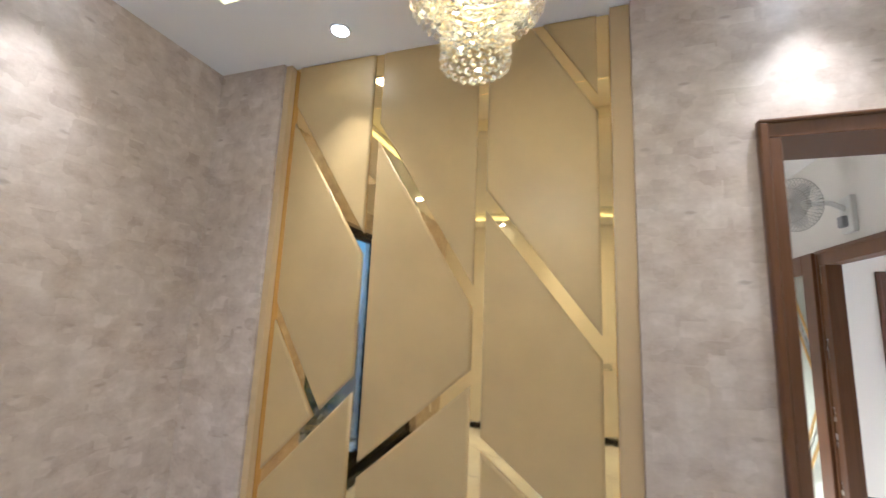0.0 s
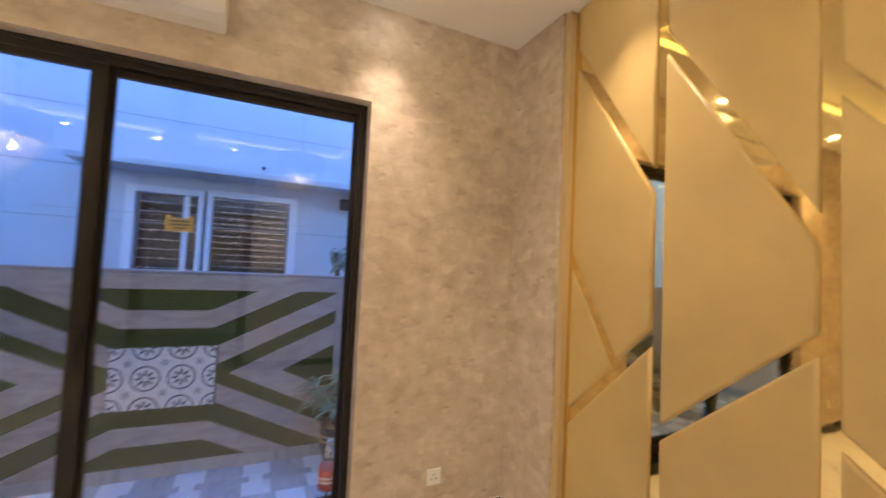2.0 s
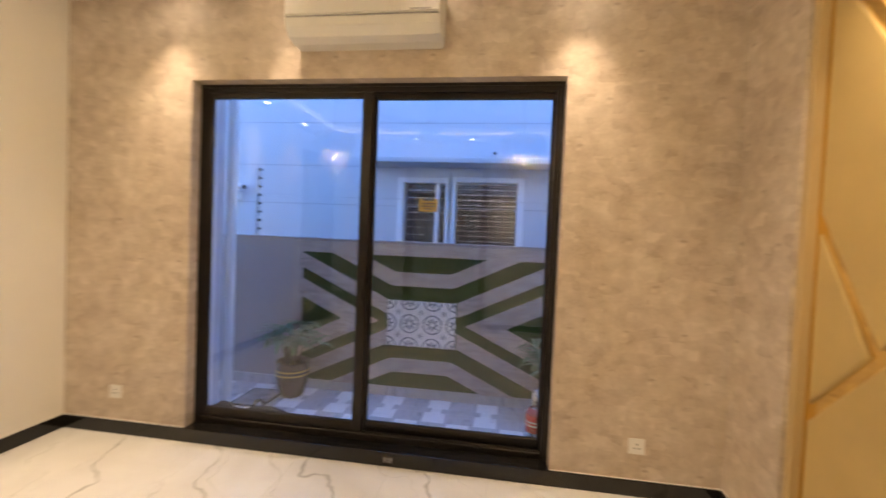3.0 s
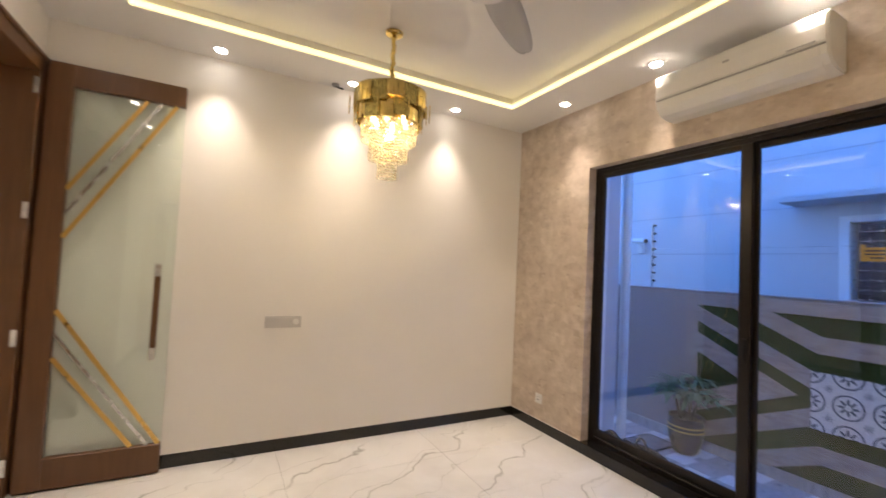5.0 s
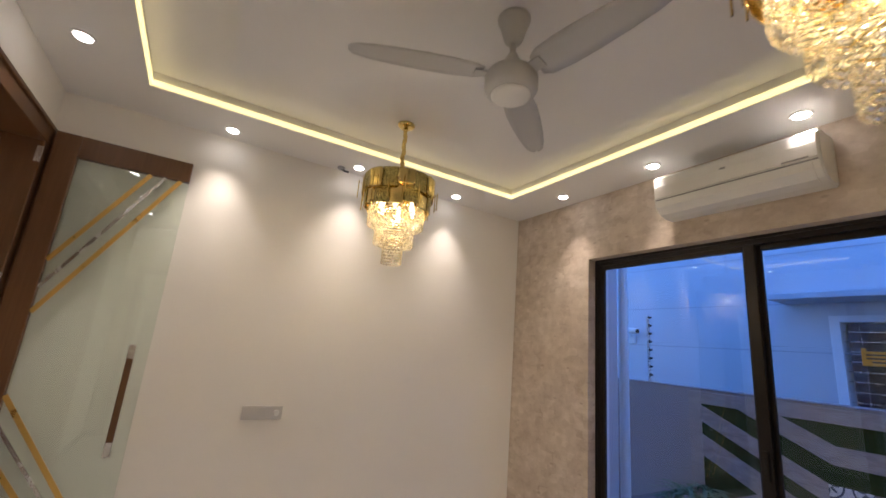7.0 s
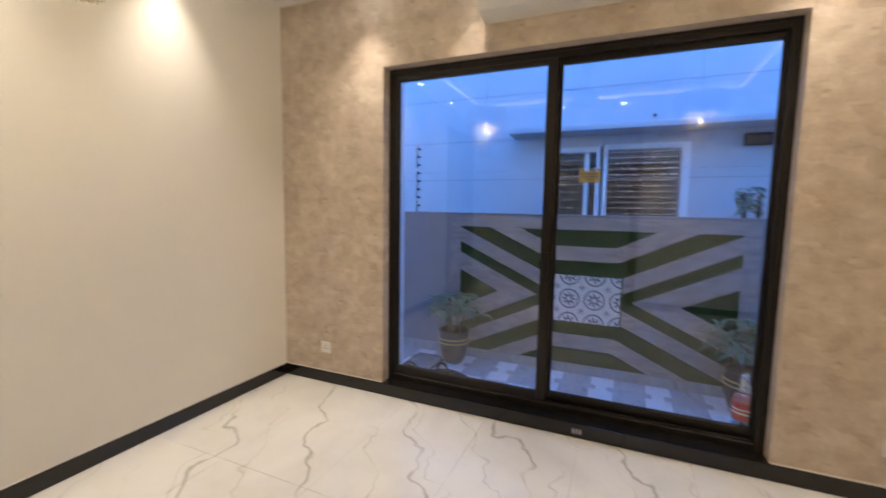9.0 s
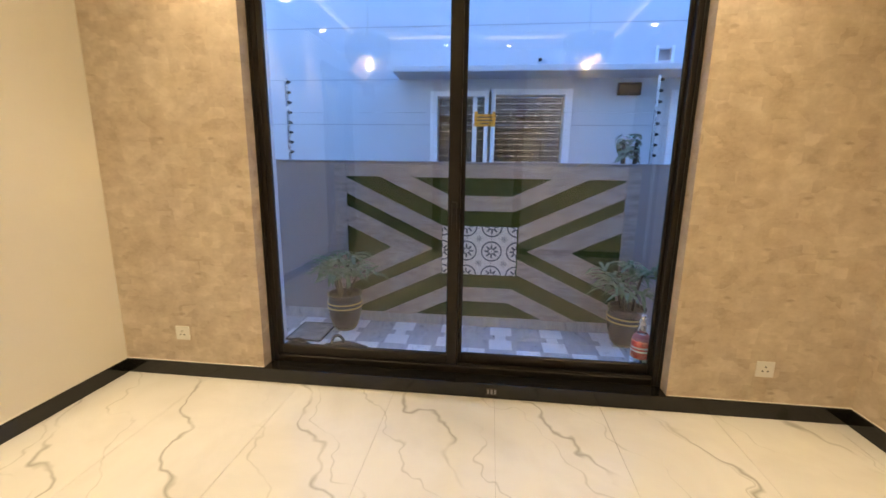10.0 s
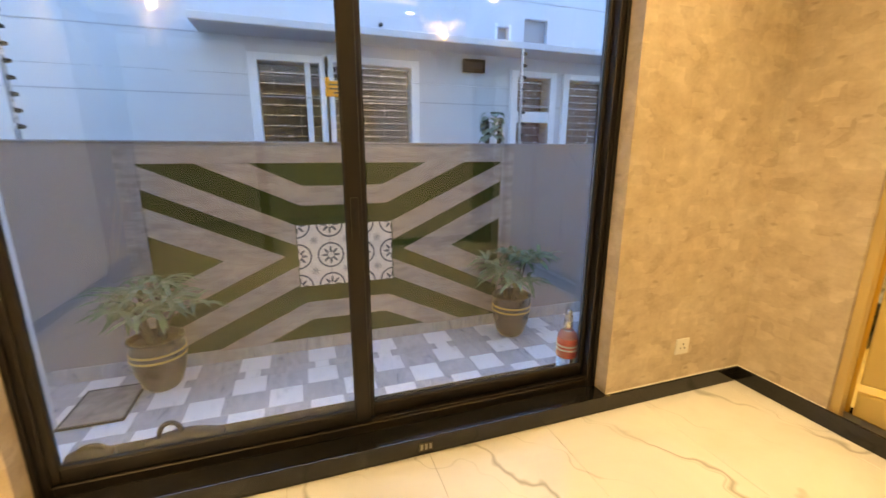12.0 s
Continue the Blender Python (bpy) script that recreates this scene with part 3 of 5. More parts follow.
# ---- doorway in the north wall and the space beyond ----
def door_casing(name, axis, wface, out, depth, a0, a1, ztop, width, label, left=True, right=True):
    """A wooden casing round an opening: two posts, a head, a lining through the wall."""
    t = thing(name, (wface, (a0 + a1) / 2, 0) if axis == "x" else ((a0 + a1) / 2, wface, 0), label, "door frame", kind="structure")
    def b(p0, p1, u0, u1, z0, z1, bev=0.004):
        return box(min(p0, p1), max(p0, p1), u0, u1, z0, z1, bev) if axis == "x" else box(u0, u1, min(p0, p1), max(p0, p1), z0, z1, bev)
    f0, f1 = wface + out * 0.022, wface - out * (depth + 0.022)
    for side, u0, u1 in (("l", a0 - width, a0 + 0.02), ("r", a1 - 0.02, a1 + width)):
        if (side == "l" and left) or (side == "r" and right):
            part("jamb", b(f0, f1, *(sorted((u0, u1))), 0, ztop - 0.0205), WOOD, t)
            part("moulding", b(f0 + out * 0.012, f0, u0 if side == "l" else u1 - 0.03, u0 + 0.03 if side == "l" else u1, 0, ztop + width * 0.7, 0.005), WOOD, t)
    part("head", b(f0, f1, a0 - (width if left else 0), a1 + (width if right else 0), ztop - 0.02, ztop + width), WOOD, t)
    part("moulding", b(f0 + out * 0.012, f0, a0 - (width if left else 0), a1 + (width if right else 0), ztop + width * 0.7, ztop + width, 0.005), WOOD, t)
    return t


door_casing("door_1", "y", YN, -1, 0.225, 0.612, 1.50, 2.29, 0.05, "dark stained wooden door frame in the papered wall")
solo("hall_floor", box(-1.0, 5.2, 1.98, 6.6, -0.06, 0), FLOOR, "polished pale porcelain hall floor", "floor", kind="structure")
solo("hall_ceiling", box(-1.0, 5.2, 1.98, 6.6, H, H + 0.1), CEIL, "white hall ceiling", "ceiling", kind="structure")
wall("wall_hall_north", "y", 6.5, 6.6, -1.0, 5.2, 0, H, [], WHITE, "white hall wall")
wall("wall_hall_west", "x", -1.0, -0.9, 1.98, 6.5, 0, H, [], WHITE, "white hall wall")
wall("wall_hall_east", "x", 1.75, 1.81, 1.98, 6.5, 0, H, [(3.05, 3.98, -0.02, 2.11)], WHITE, "white hall wall with a doorway")
wall("wall_far_east", "x", 5.1, 5.2, 1.98, 6.5, 0, H, [], WHITE, "white wall of the far room")
wall("wall_far_north", "y", 5.2, 5.3, 1.81, 5.1, 0, H, [(2.75, 3.65, -0.02, 2.1)], WHITE, "white wall of the far room with a doorway")
door_casing("door_4", "y", 5.2, -1, 0.1, 2.75, 3.65, 2.1, 0.08, "dark wooden door frame in the far white wall")
solo("far_door_leaf", box(2.77, 3.63, 5.23, 5.27, 0.01, 2.09, 0.004), WOOD, "closed dark wooden door in the far wall", "door", kind="structure")
solo("hall_baseboard", box(1.815, 2.66, 5.18, 5.199, 0, 0.09, 0.002), GRANITE, "black skirting of the far room", "baseboard", kind="structure")
hall_frame = door_casing("door_2", "x", 1.75, -1, 0.06, 3.05, 3.98, 2.11, 0.10, "dark wooden hall door frame")
for z in (0.456, 0.969, 1.480, 1.996):
    part("hinge", box(1.7235, 1.7285, 4.030, 4.076, z - 0.05, z + 0.05, 0.001), CHROME, hall_frame, "satin steel hinge plate")


def strip_leaf(name, hinge, along, normal, width, height, label, hinge_w, stile, rail, handle_side):
    """A glass door leaf with a wooden hinge stile, top and bottom rails and diagonal metal strips."""
    t = thing(name, (*hinge, 0), label, "door")
    hx, hy = hinge
    ax, ay = along
    nx, ny = normal
    def obb(u0, u1, w0, w1, z0, z1, bev=0.004):
        bm = box(u0, u1, w0, w1, z0, z1, bev)
        bm.transform(Matrix(((ax, nx, 0, hx), (ay, ny, 0, hy), (0, 0, 1, 0), (0, 0, 0, 1))))
        bmesh.ops.recalc_face_normals(bm, faces=bm.faces)
        return bm
    part("stile", obb(0, stile, 0, 0.04, 0.012, height), WOOD, t)
    part("top_rail", obb(stile + 0.0005, width, 0, 0.04, height - rail, height), WOOD, t)
    part("bottom_rail", obb(stile + 0.0005, width, 0, 0.04, 0.012, 0.012 + rail * 1.35), WOOD, t)
    if handle_side == "wood":
        part("stile", obb(width - stile, width, 0.001, 0.039, 0.014 + rail * 1.35, height - rail - 0.002), WOOD, t)
    g = part("pane", obb(stile - 0.01, width - (0.0 if handle_side == "glass" else 0.01), 0.015, 0.025, rail * 1.2, height - rail + 0.01, 0), DOORGLASS, t, "greenish clear glass pane")
    g.visible_shadow = False
    z0, z1 = 0.012 + rail * 1.35, height - rail
    def strip(ua, za, ub, zb, material, w=0.024):
        d = Vector((ub - ua, zb - za)).normalized()
        o = Vector((-d[1], d[0])) * w / 2
        bm = prism(bmesh.new(), [(ua + o[0], za + o[1]), (ub + o[0], zb + o[1]), (ub - o[0], zb - o[1]), (ua - o[0], za - o[1])], "y", 0.0255, 0.033)
        bm.transform(Matrix(((ax, nx, 0, hx), (ay, ny, 0, hy), (0, 0, 1, 0), (0, 0, 0, 1))))
        bmesh.ops.recalc_face_normals(bm, faces=bm.faces)
        part("strip", bm, material, t, "gold metal strip" if material is STRIP else "silver metal strip")
    u0, u1 = stile + 0.004, width - 0.01
    for m_, zt, ut, zb, ub in ((STRIP, 0.973, 0.042, 0.917, 0.005), (CHROME, 0.824, 0.132, 0.770, 0.073), (STRIP, 0.663, 0.215, 0.617, 0.162)):
        k = (u1 - u0) / 0.60
        w = 0.026 if m_ is STRIP else 0.018
        strip(u0, z1 - zt * k, u0 + (u1 - u0) * (1 - ut / 0.61), z1 - 0.004, m_, w)
        strip(u0, z0 + zb * k, u0 + (u1 - u0) * (1 - ub / 0.61), z0 + 0.004, m_, w)
    for z in (height * 0.071, height * 0.356, height * 0.643, height * 0.931):
        part("hinge", obb(-0.052, -0.022, hinge_w, hinge_w + 0.004, z - 0.05, z + 0.05, 0.001), CHROME, t, "satin steel hinge")
    if handle_side == "glass":
        h = part("handle", obb(width - 0.10, width - 0.066, 0.065, 0.09, 0.80, 1.39, 0.004), WOOD, t, "dark wooden pull handle with steel ends")
        for za, zb in ((0.775, 0.86), (1.33, 1.415)):
            part("end_cap", obb(width - 0.1005, width - 0.0655, 0.0645, 0.0905, za, zb, 0.003), CHROME, h)
            part("standoff", obb(width - 0.09, width - 0.076, 0.025, 0.066, za + 0.03, za + 0.045, 0.001), CHROME, h)
    return t


strip_leaf("glass_door", (1.735, 4.08), (0, 1), (-1, 0), 0.66, 2.20, "open glass hall door with gold and silver diagonal strips", 0.0075, 0.17, 0.16, "wood")

fan = thing("wall_fan", (1.74, 3.61, 2.37), "white wall-mounted fan with a round wire guard", "wall fan")
part("wall_plate", box(1.715, 1.749, 3.54, 3.68, 2.27, 2.53, 0.01, 2), PLASTIC, fan)
part("switch_box", box(1.68, 1.714, 3.58, 3.65, 2.31, 2.39, 0.006), GREYPLASTIC, fan)
bm = bmesh.new()
tube(bm, [(1.72, 3.61, 2.44), (1.66, 3.66, 2.50), (1.57, 3.72, 2.52)], 0.018)
part("arm", bm, PLASTIC, fan)
bm = lathe(bmesh.new(), [(0.02, -0.10), (0.055, -0.07), (0.06, 0.0), (0.04, 0.04), (0.015, 0.05)], 0, 0, 20)
bm.transform(look((1.53, 3.74, 2.52), (1.2, 3.55, 2.46)))
part("motor", bm, PLASTIC, fan)
head = look((1.53, 3.74, 2.52), (1.2, 3.55, 2.46))
for k in range(44):
    bm = bmesh.new()
    a = 2 * math.pi * k / 44
    tube(bm, [(0.03 * math.cos(a), 0.03 * math.sin(a), -0.14), (0.13 * math.cos(a), 0.13 * math.sin(a), -0.13), (0.20 * math.cos(a), 0.20 * math.sin(a), -0.08), (0.12 * math.cos(a), 0.12 * math.sin(a), -0.03)], 0.0030, 4)
    bm.transform(head)
    part("guard_wire", bm, SWITCH, fan)
for r, z in ((0.20, -0.08), (0.13, -0.13), (0.03, -0.14)):
    bm = bmesh.new()
    tube(bm, [(r * math.cos(a), r * math.sin(a), z) for a in [2 * math.pi * k / 32 for k in range(33)]], 0.003, 4)
    bm.transform(head)
    part("guard_ring", bm, SWITCH, fan)
for k in range(3):
    bm = bmesh.new()
    prism(bm, [(0.02, -0.03), (0.08, -0.07), (0.165, -0.05), (0.175, 0.02), (0.12, 0.05), (0.02, 0.02)], "z", -0.092, -0.089)
    bm.transform(look((1.53, 3.74, 2.52), (1.2, 3.55, 2.46)) @ pose(0, 0, 0, 0, 0, 120 * k + 20))
    part("blade", bm, PLASTIC, fan)

# ---- wide doorway in the east wall and the entrance hall ----
cas = door_casing("door_3", "x", XE, -1, 0.26, -2.42, 0.15, 2.58, 0.095, "dark stained wooden doorway frame with a mullion")
part("mullion", box(1.69, 1.965, -1.09, -0.99, 0, 2.58, 0.004), WOOD, cas)
side = part("pane", box(1.82, 1.83, -0.99, 0.13, 0.01, 2.575), DOORGLASS, cas, "clear fixed glass pane")
side.visible_shadow = False
strip_leaf("glass_door", (1.655, -2.475), (-1, 0), (0, 1), 0.730, 2.655, "open frameless-edged glass door with gold and silver diagonal strips", 0.0755, 0.125, 0.14, "glass")
solo("entrance_floor", box(1.96, 4.9, -4.6, 1.98, -0.06, 0), FLOOR, "polished pale porcelain entrance floor", "floor", kind="structure")
solo("entrance_ceiling", box(1.96, 4.9, -4.6, 1.98, 2.98, 3.1), CEIL, "white entrance ceiling", "ceiling", kind="structure")
wall("wall_entrance_south", "y", -4.4, -4.25, 1.96, 4.9, 0, 3.0, [(2.02, 3.50, -0.02, 2.70)], WHITE, "white entrance wall round a wooden double door")
wall("wall_entrance_east", "x", 4.8, 4.9, -4.25, 1.98, 0, 3.0, [], WHITE, "white entrance wall")
wall("wall_entrance_west", "x", 1.90, 1.955, -4.6, -2.73, 0, 3.0, [], WHITE, "white entrance wall")
door_casing("door_5", "y", -4.25, 1, 0.1, 2.06, 3.46, 2.63, 0.07, "dark wooden frame of the main door")
for x0, x1 in ((2.08, 2.755), (2.765, 3.44)):
    leaf = thing("main_door_leaf", ((x0 + x1) / 2, -4.3, 0), "closed dark wooden main door leaf with steel inlays", "door")
    part("panel", box(x0, x1, -4.33, -4.285, 0.01, 2.62, 0.005), WOOD, leaf)
    hx_ = x1 - 0.085 if x0 < 2.5 else x0 + 0.085
    part("handle", box(hx_ - 0.02, hx_ + 0.02, -4.24, -4.205, 0.92, 1.68, 0.006), WOOD, leaf)
    for z in (1.0, 1.6):
        part("standoff", box(hx_ - 0.01, hx_ + 0.01, -4.285, -4.239, z - 0.01, z + 0.01), CHROME, leaf)
    part("lock", rod(bmesh.new(), (hx_, -4.285, 0.86), (hx_, -4.262, 0.86), 0.022), CHROME, leaf, "round steel lock")
    xx = x1 - 0.07 if x0 < 2.5 else x0 + 0.09
    part("inlay", box(xx - 0.016, xx + 0.016, -4.2848, -4.280, 2.0, 2.58), CHROME, leaf, "steel inlay strip")
    part("inlay", box(xx - 0.016, xx + 0.016, -4.2848, -4.280, 0.08, 0.42), CHROME, leaf, "steel inlay strip")
    gx = x1 - 0.20 if x0 < 2.5 else x0 + 0.22
    part("trim_line", box(gx - 0.006, gx + 0.006, -4.2848, -4.281, 0.9, 2.4), STRIP, leaf, "thin gold inlay line")
    part("recess", box(x0 + 0.28, x0 + 0.36, -4.2848, -4.2815, 0.3, 2.3), WOOD, leaf)

# ---- downlights ----
def downlight(x, y, z=H, watts=SPOT_W, group="recessed downlights", color=WARM):
    t = thing("downlight", (x, y, z), "small round recessed downlight, lit warm white", "downlight", group)
    bm = bmesh.new()
    lathe(bm, [(0.036, z - 0.001), (0.036, z - 0.006), (0.050, z - 0.006), (0.055, z - 0.001)], x, y, 28)
    part("rim", bm, PLASTIC, t)
    part("diffuser", rod(bmesh.new(), (x, y, z - 0.0105), (x, y, z - 0.0065), 0.036, seg=28), LAMP, t, "glowing white diffuser")
    lamp("downlight_lamp", "SPOT", (x, y, z - 0.015), watts, color)


for x in (-1.18, -0.22, 0.735):
    downlight(x, -2.35)
for x in (-1.18, 0.735):
    downlight(x, 1.585)
for y in (-1.69, -0.835, 0.02, 0.875):
    downlight(-1.895, y)
    downlight(1.475, y - 0.06)
downlight(2.46, -3.05, 2.98, 48.0, "entrance downlights")
downlight(2.46, -3.685, 2.98, 48.0, "entrance downlights")
# two added lamps, no fitting known here; they brighten the hall and far room
downlight(0.6, 4.6, H, 320.0, "hall downlights", (1.0, 0.78, 0.55))
downlight(3.4, 3.8, H, 400.0, "hall downlights", (1.0, 0.78, 0.55))

al = thing("ceiling_sensor", (-0.12, -2.44, H), "small dark grey ceiling sensor beside a downlight", "sensor")
part("base", lathe(bmesh.new(), [(0.032, H - 0.001), (0.032, H - 0.012), (0.02, H - 0.022)], -0.10, -2.45, 20), GREYPLASTIC, al)
part("arm", tube(bmesh.new(), [(-0.10, -2.45, H - 0.015), (-0.13, -2.44, H - 0.03), (-0.16, -2.43, H - 0.035)], 0.008), BLACK, al)

# ---- chandeliers ----
def chandelier(cx, cy):
    top = PZ
    t = thing("chandelier", (cx, cy, top), "gold chandelier with tiers of hanging crystals, lit", "chandelier", "crystal chandeliers")
    part("ceiling_rose", lathe(bmesh.new(), [(0.062, top - 0.0005), (0.062, top - 0.012), (0.05, top - 0.022), (0.012, top - 0.028)], cx, cy, 32), GOLD, t)
    bm = bmesh.new()
    tube(bm, [(cx + 0.004 * math.sin(k * 1.3), cy + 0.004 * math.cos(k * 1.3), top - 0.025 - k * 0.0216) for k in range(21)], [0.0175 if k % 2 else 0.0135 for k in range(21)], 10)
    part("rod", bm, GOLD, t, "twisted gold suspension rod")
    part("top_plate", lathe(bmesh.new(), [(0.02, 2.600), (0.228, 2.592), (0.228, 2.584), (0.02, 2.580)], cx, cy, 40), GOLD, t)
    for tier, (r, z0, z1, count, dz) in enumerate(((0.246, 2.475, 2.595, 14, 0.012), (0.224, 2.365, 2.490, 14, 0.010))):
        for k in range(count):
            a0 = 2 * math.pi * (k + 0.5 * tier) / count
            half = math.pi / count * 1.08
            rr = r + (0.006 if k % 2 else 0)
            drop = dz * (1 if k % 3 else -1)
            bm = bmesh.new()
            n = 6
            rows = []
            for h in (z0 - drop, z0 - drop + 0.012, z1 - 0.012, z1):
                inset = 0.85 if h in (z0 - drop, z1) else 1.0
                rows.append([bm.verts.new((cx + (rr + d) * math.cos(a0 + half * inset * (2 * j / n - 1)), cy + (rr + d) * math.sin(a0 + half * inset * (2 * j / n - 1)), h)) for d in (0, 0.0025) for j in range(n + 1)])
            m_ = n + 1
            for a, b in zip(rows, rows[1:]):
                for j in range(n):
                    bm.faces.new((a[j], a[j + 1], b[j + 1], b[j])).smooth = True
                    bm.faces.new((a[m_ + j], a[m_ + j + 1], b[m_ + j + 1], b[m_ + j])).smooth = True
                bm.faces.new((a[0], a[m_], b[m_], b[0]))
                bm.faces.new((a[n], a[m_ + n], b[m_ + n], b[n]))
            for a in (rows[0], rows[-1]):
                for j in range(n):
                    bm.faces.new((a[j], a[j + 1], a[m_ + j + 1], a[m_ + j]))
            bmesh.ops.recalc_face_normals(bm, faces=bm.faces)
            part("plate", bm, HAMMERED if (k + tier) % 2 == 0 else GOLD, t, "hammered gold plate" if (k + tier) % 2 == 0 else "")
    for k in range(16):
        a = 2 * math.pi * (k + 0.3) / 16
        r = 0.279 if k % 2 else 0.262
        z = 2.55 if k % 2 else 2.50
        bm = rod(bmesh.new(), (cx + r * math.cos(a), cy + r * math.sin(a), z), (cx + r * math.cos(a), cy + r * math.sin(a), z - 0.13), 0.0035, seg=6)
        rod(bm, (cx + 0.225 * math.cos(a), cy + 0.225 * math.sin(a), z - 0.02), (cx + r * math.cos(a), cy + r * math.sin(a), z - 0.02), 0.0015, seg=5)
        part("pendant_rod", bm, GOLD, t)
    for k in range(6):
        a = 2 * math.pi * k / 6
        part("bulb", lathe(bmesh.new(), [(0.004, 2.355), (0.014, 2.375), (0.016, 2.40), (0.008, 2.43), (0.003, 2.445)], cx + 0.12 * math.cos(a), cy + 0.12 * math.sin(a), 10), BULB, t, "glowing candle bulb")
    rng = random.Random(5)
    for r, z1, z0 in ((0.190, 2.372, 2.248), (0.160, 2.34, 2.236), (0.132, 2.290, 2.118), (0.100, 2.20, 2.11), (0.066, 2.14, 1.99)):
        verts, faces = [], []
        rows_, cnt = max(2, round((z1 - z0) / 0.021)), max(8, round(2 * math.pi * r / 0.0205))
        for row in range(rows_):
            for k in range(cnt):
                a = 2 * math.pi * (k + 0.5 * (row % 2)) / cnt
                z = z1 - (row + 0.5) * (z1 - z0) / rows_
                spin = rng.uniform(-0.4, 0.4) + a
                s = 0.0098 * rng.uniform(0.9, 1.1)
                c = Vector((cx + r * math.cos(a), cy + r * math.sin(a), z))
                u, v = Vector((math.cos(spin), math.sin(spin), 0)), Vector((-math.sin(spin), math.cos(spin), 0))
                base = len(verts)
                verts += [c + Vector((0, 0, s * 1.12)), c - Vector((0, 0, s * 1.12))]
                verts += [c + u * s * 0.55 * math.cos(q) + v * s * math.sin(q) + Vector((0, 0, 0.35 * s * (-1) ** j)) for j, q in enumerate([math.pi * e / 3 for e in range(6)])]
                for j in range(6):
                    p, q = base + 2 + j, base + 2 + (j + 1) % 6
                    faces += [(base, p, q), (base + 1, q, p)]
        me = bpy.data.meshes.new("crystal_tier")
        me.from_pydata([tuple(v) for v in verts], [], faces)
        me.materials.append(CRYSTAL)
        ob = new("crystal_tier", me)
        ob.parent = t
        ob.matrix_parent_inverse = t.matrix_basis.inverted()
        ob.visible_shadow = False
        tagged(ob, "tier of small cut crystals", kind="stuff")
        part("tier_ring", tube(bmesh.new(), [(cx + r * math.cos(2 * math.pi * k / 32), cy + r * math.sin(2 * math.pi * k / 32), z1 + 0.002) for k in range(33)], 0.003, 6), GOLD, t)
    for child in t.children:
        if not child.name.startswith(("ceiling_rose", "rod")):
            child.data.transform(Matrix.Translation((0, 0, -0.078)))
    t.scale = (0.9, 0.9, 0.9)
    return t


first = chandelier(-0.238, -1.487)
copy_thing(first, pose(-0.238, 0.665, PZ))
for y in (-1.487, 0.665):
    lamp("chandelier_lamp", "POINT", (-0.238, y, 2.30), BULB_W, (1.0, 0.78, 0.50), 0.035)

# ---- ceiling fan ----
FCX, FCY = -0.22, -0.385
cf = thing("ceiling_fan", (FCX, FCY, PZ), "white three-bladed ceiling fan at rest", "ceiling fan")
part("canopy", lathe(bmesh.new(), [(0.070, PZ - 0.0005), (0.070, PZ - 0.012), (0.062, PZ - 0.03), (0.040, PZ - 0.105), (0.032, PZ - 0.118), (0.018, PZ - 0.13)], FCX, FCY, 32), FANWHITE, cf)
part("downrod", rod(bmesh.new(), (FCX, FCY, PZ - 0.118), (FCX, FCY, 2.755), 0.013, seg=16), FANWHITE, cf)
part("motor_cover", lathe(bmesh.new(), [(0.020, 2.78), (0.034, 2.75), (0.064, 2.71), (0.082, 2.69)], FCX, FCY, 32), FANWHITE, cf)
part("motor", lathe(bmesh.new(), [(0.076, 2.69), (0.104, 2.68), (0.110, 2.665), (0.110, 2.615), (0.100, 2.595), (0.084, 2.587)], FCX, FCY, 36), FANWHITE, cf)
part("bottom_cap", lathe(bmesh.new(), [(0.082, 2.587), (0.081, 2.582), (0.072, 2.576), (0.02, 2.572)], FCX, FCY, 32), PLASTIC, cf)


def fan_blade(angle):
    prof = [(0.125, 0.046), (0.16, 0.066), (0.25, 0.074), (0.36, 0.072), (0.48, 0.064), (0.57, 0.054), (0.625, 0.043), (0.655, 0.029), (0.668, 0.011)]
    bm = bmesh.new()
    rows = []
    for u, w in prof:
        tw = -radians(14 - 8 * (u - 0.13) / 0.54)
        ring = []
        for dz in (0.0, 0.006):
            for f in (-1, -0.5, 0, 0.5, 1):
                v, z = w * f + 0.01, 0.006 * (1 - f * f)
                ring.append(bm.verts.new((u, v * math.cos(tw) - z * math.sin(tw), v * math.sin(tw) + z * math.cos(tw) + dz)))
        rows.append(ring)
    for a, b in zip(rows, rows[1:]):
        for j in range(4):
            bm.faces.new((a[j], a[j + 1], b[j + 1], b[j])).smooth = True
            bm.faces.new((a[5 + j], b[5 + j], b[6 + j], a[6 + j])).smooth = True
        bm.faces.new((a[0], b[0], b[5], a[5]))
        bm.faces.new((a[4], a[9], b[9], b[4]))
    for a in (rows[0], rows[-1]):
        for j in range(4):
            bm.faces.new((a[j], a[j + 1], a[6 + j], a[5 + j]))
    bmesh.ops.recalc_face_normals(bm, faces=bm.faces)
    bm.transform(pose(FCX, FCY, 2.667, 0, 0, angle))
    blade = part("blade", bm, FANWHITE, cf)
    arm = box(0.09, 0.16, -0.025, 0.03, -0.004, 0.004, 0.002)
    arm.transform(pose(FCX, FCY, 2.667, 0, 0, angle) @ pose(0, 0, 0, -13, 0, 0))
    part("bracket", arm, FANWHITE, blade)


for a in (-22, 98, 217):
    fan_blade(a)

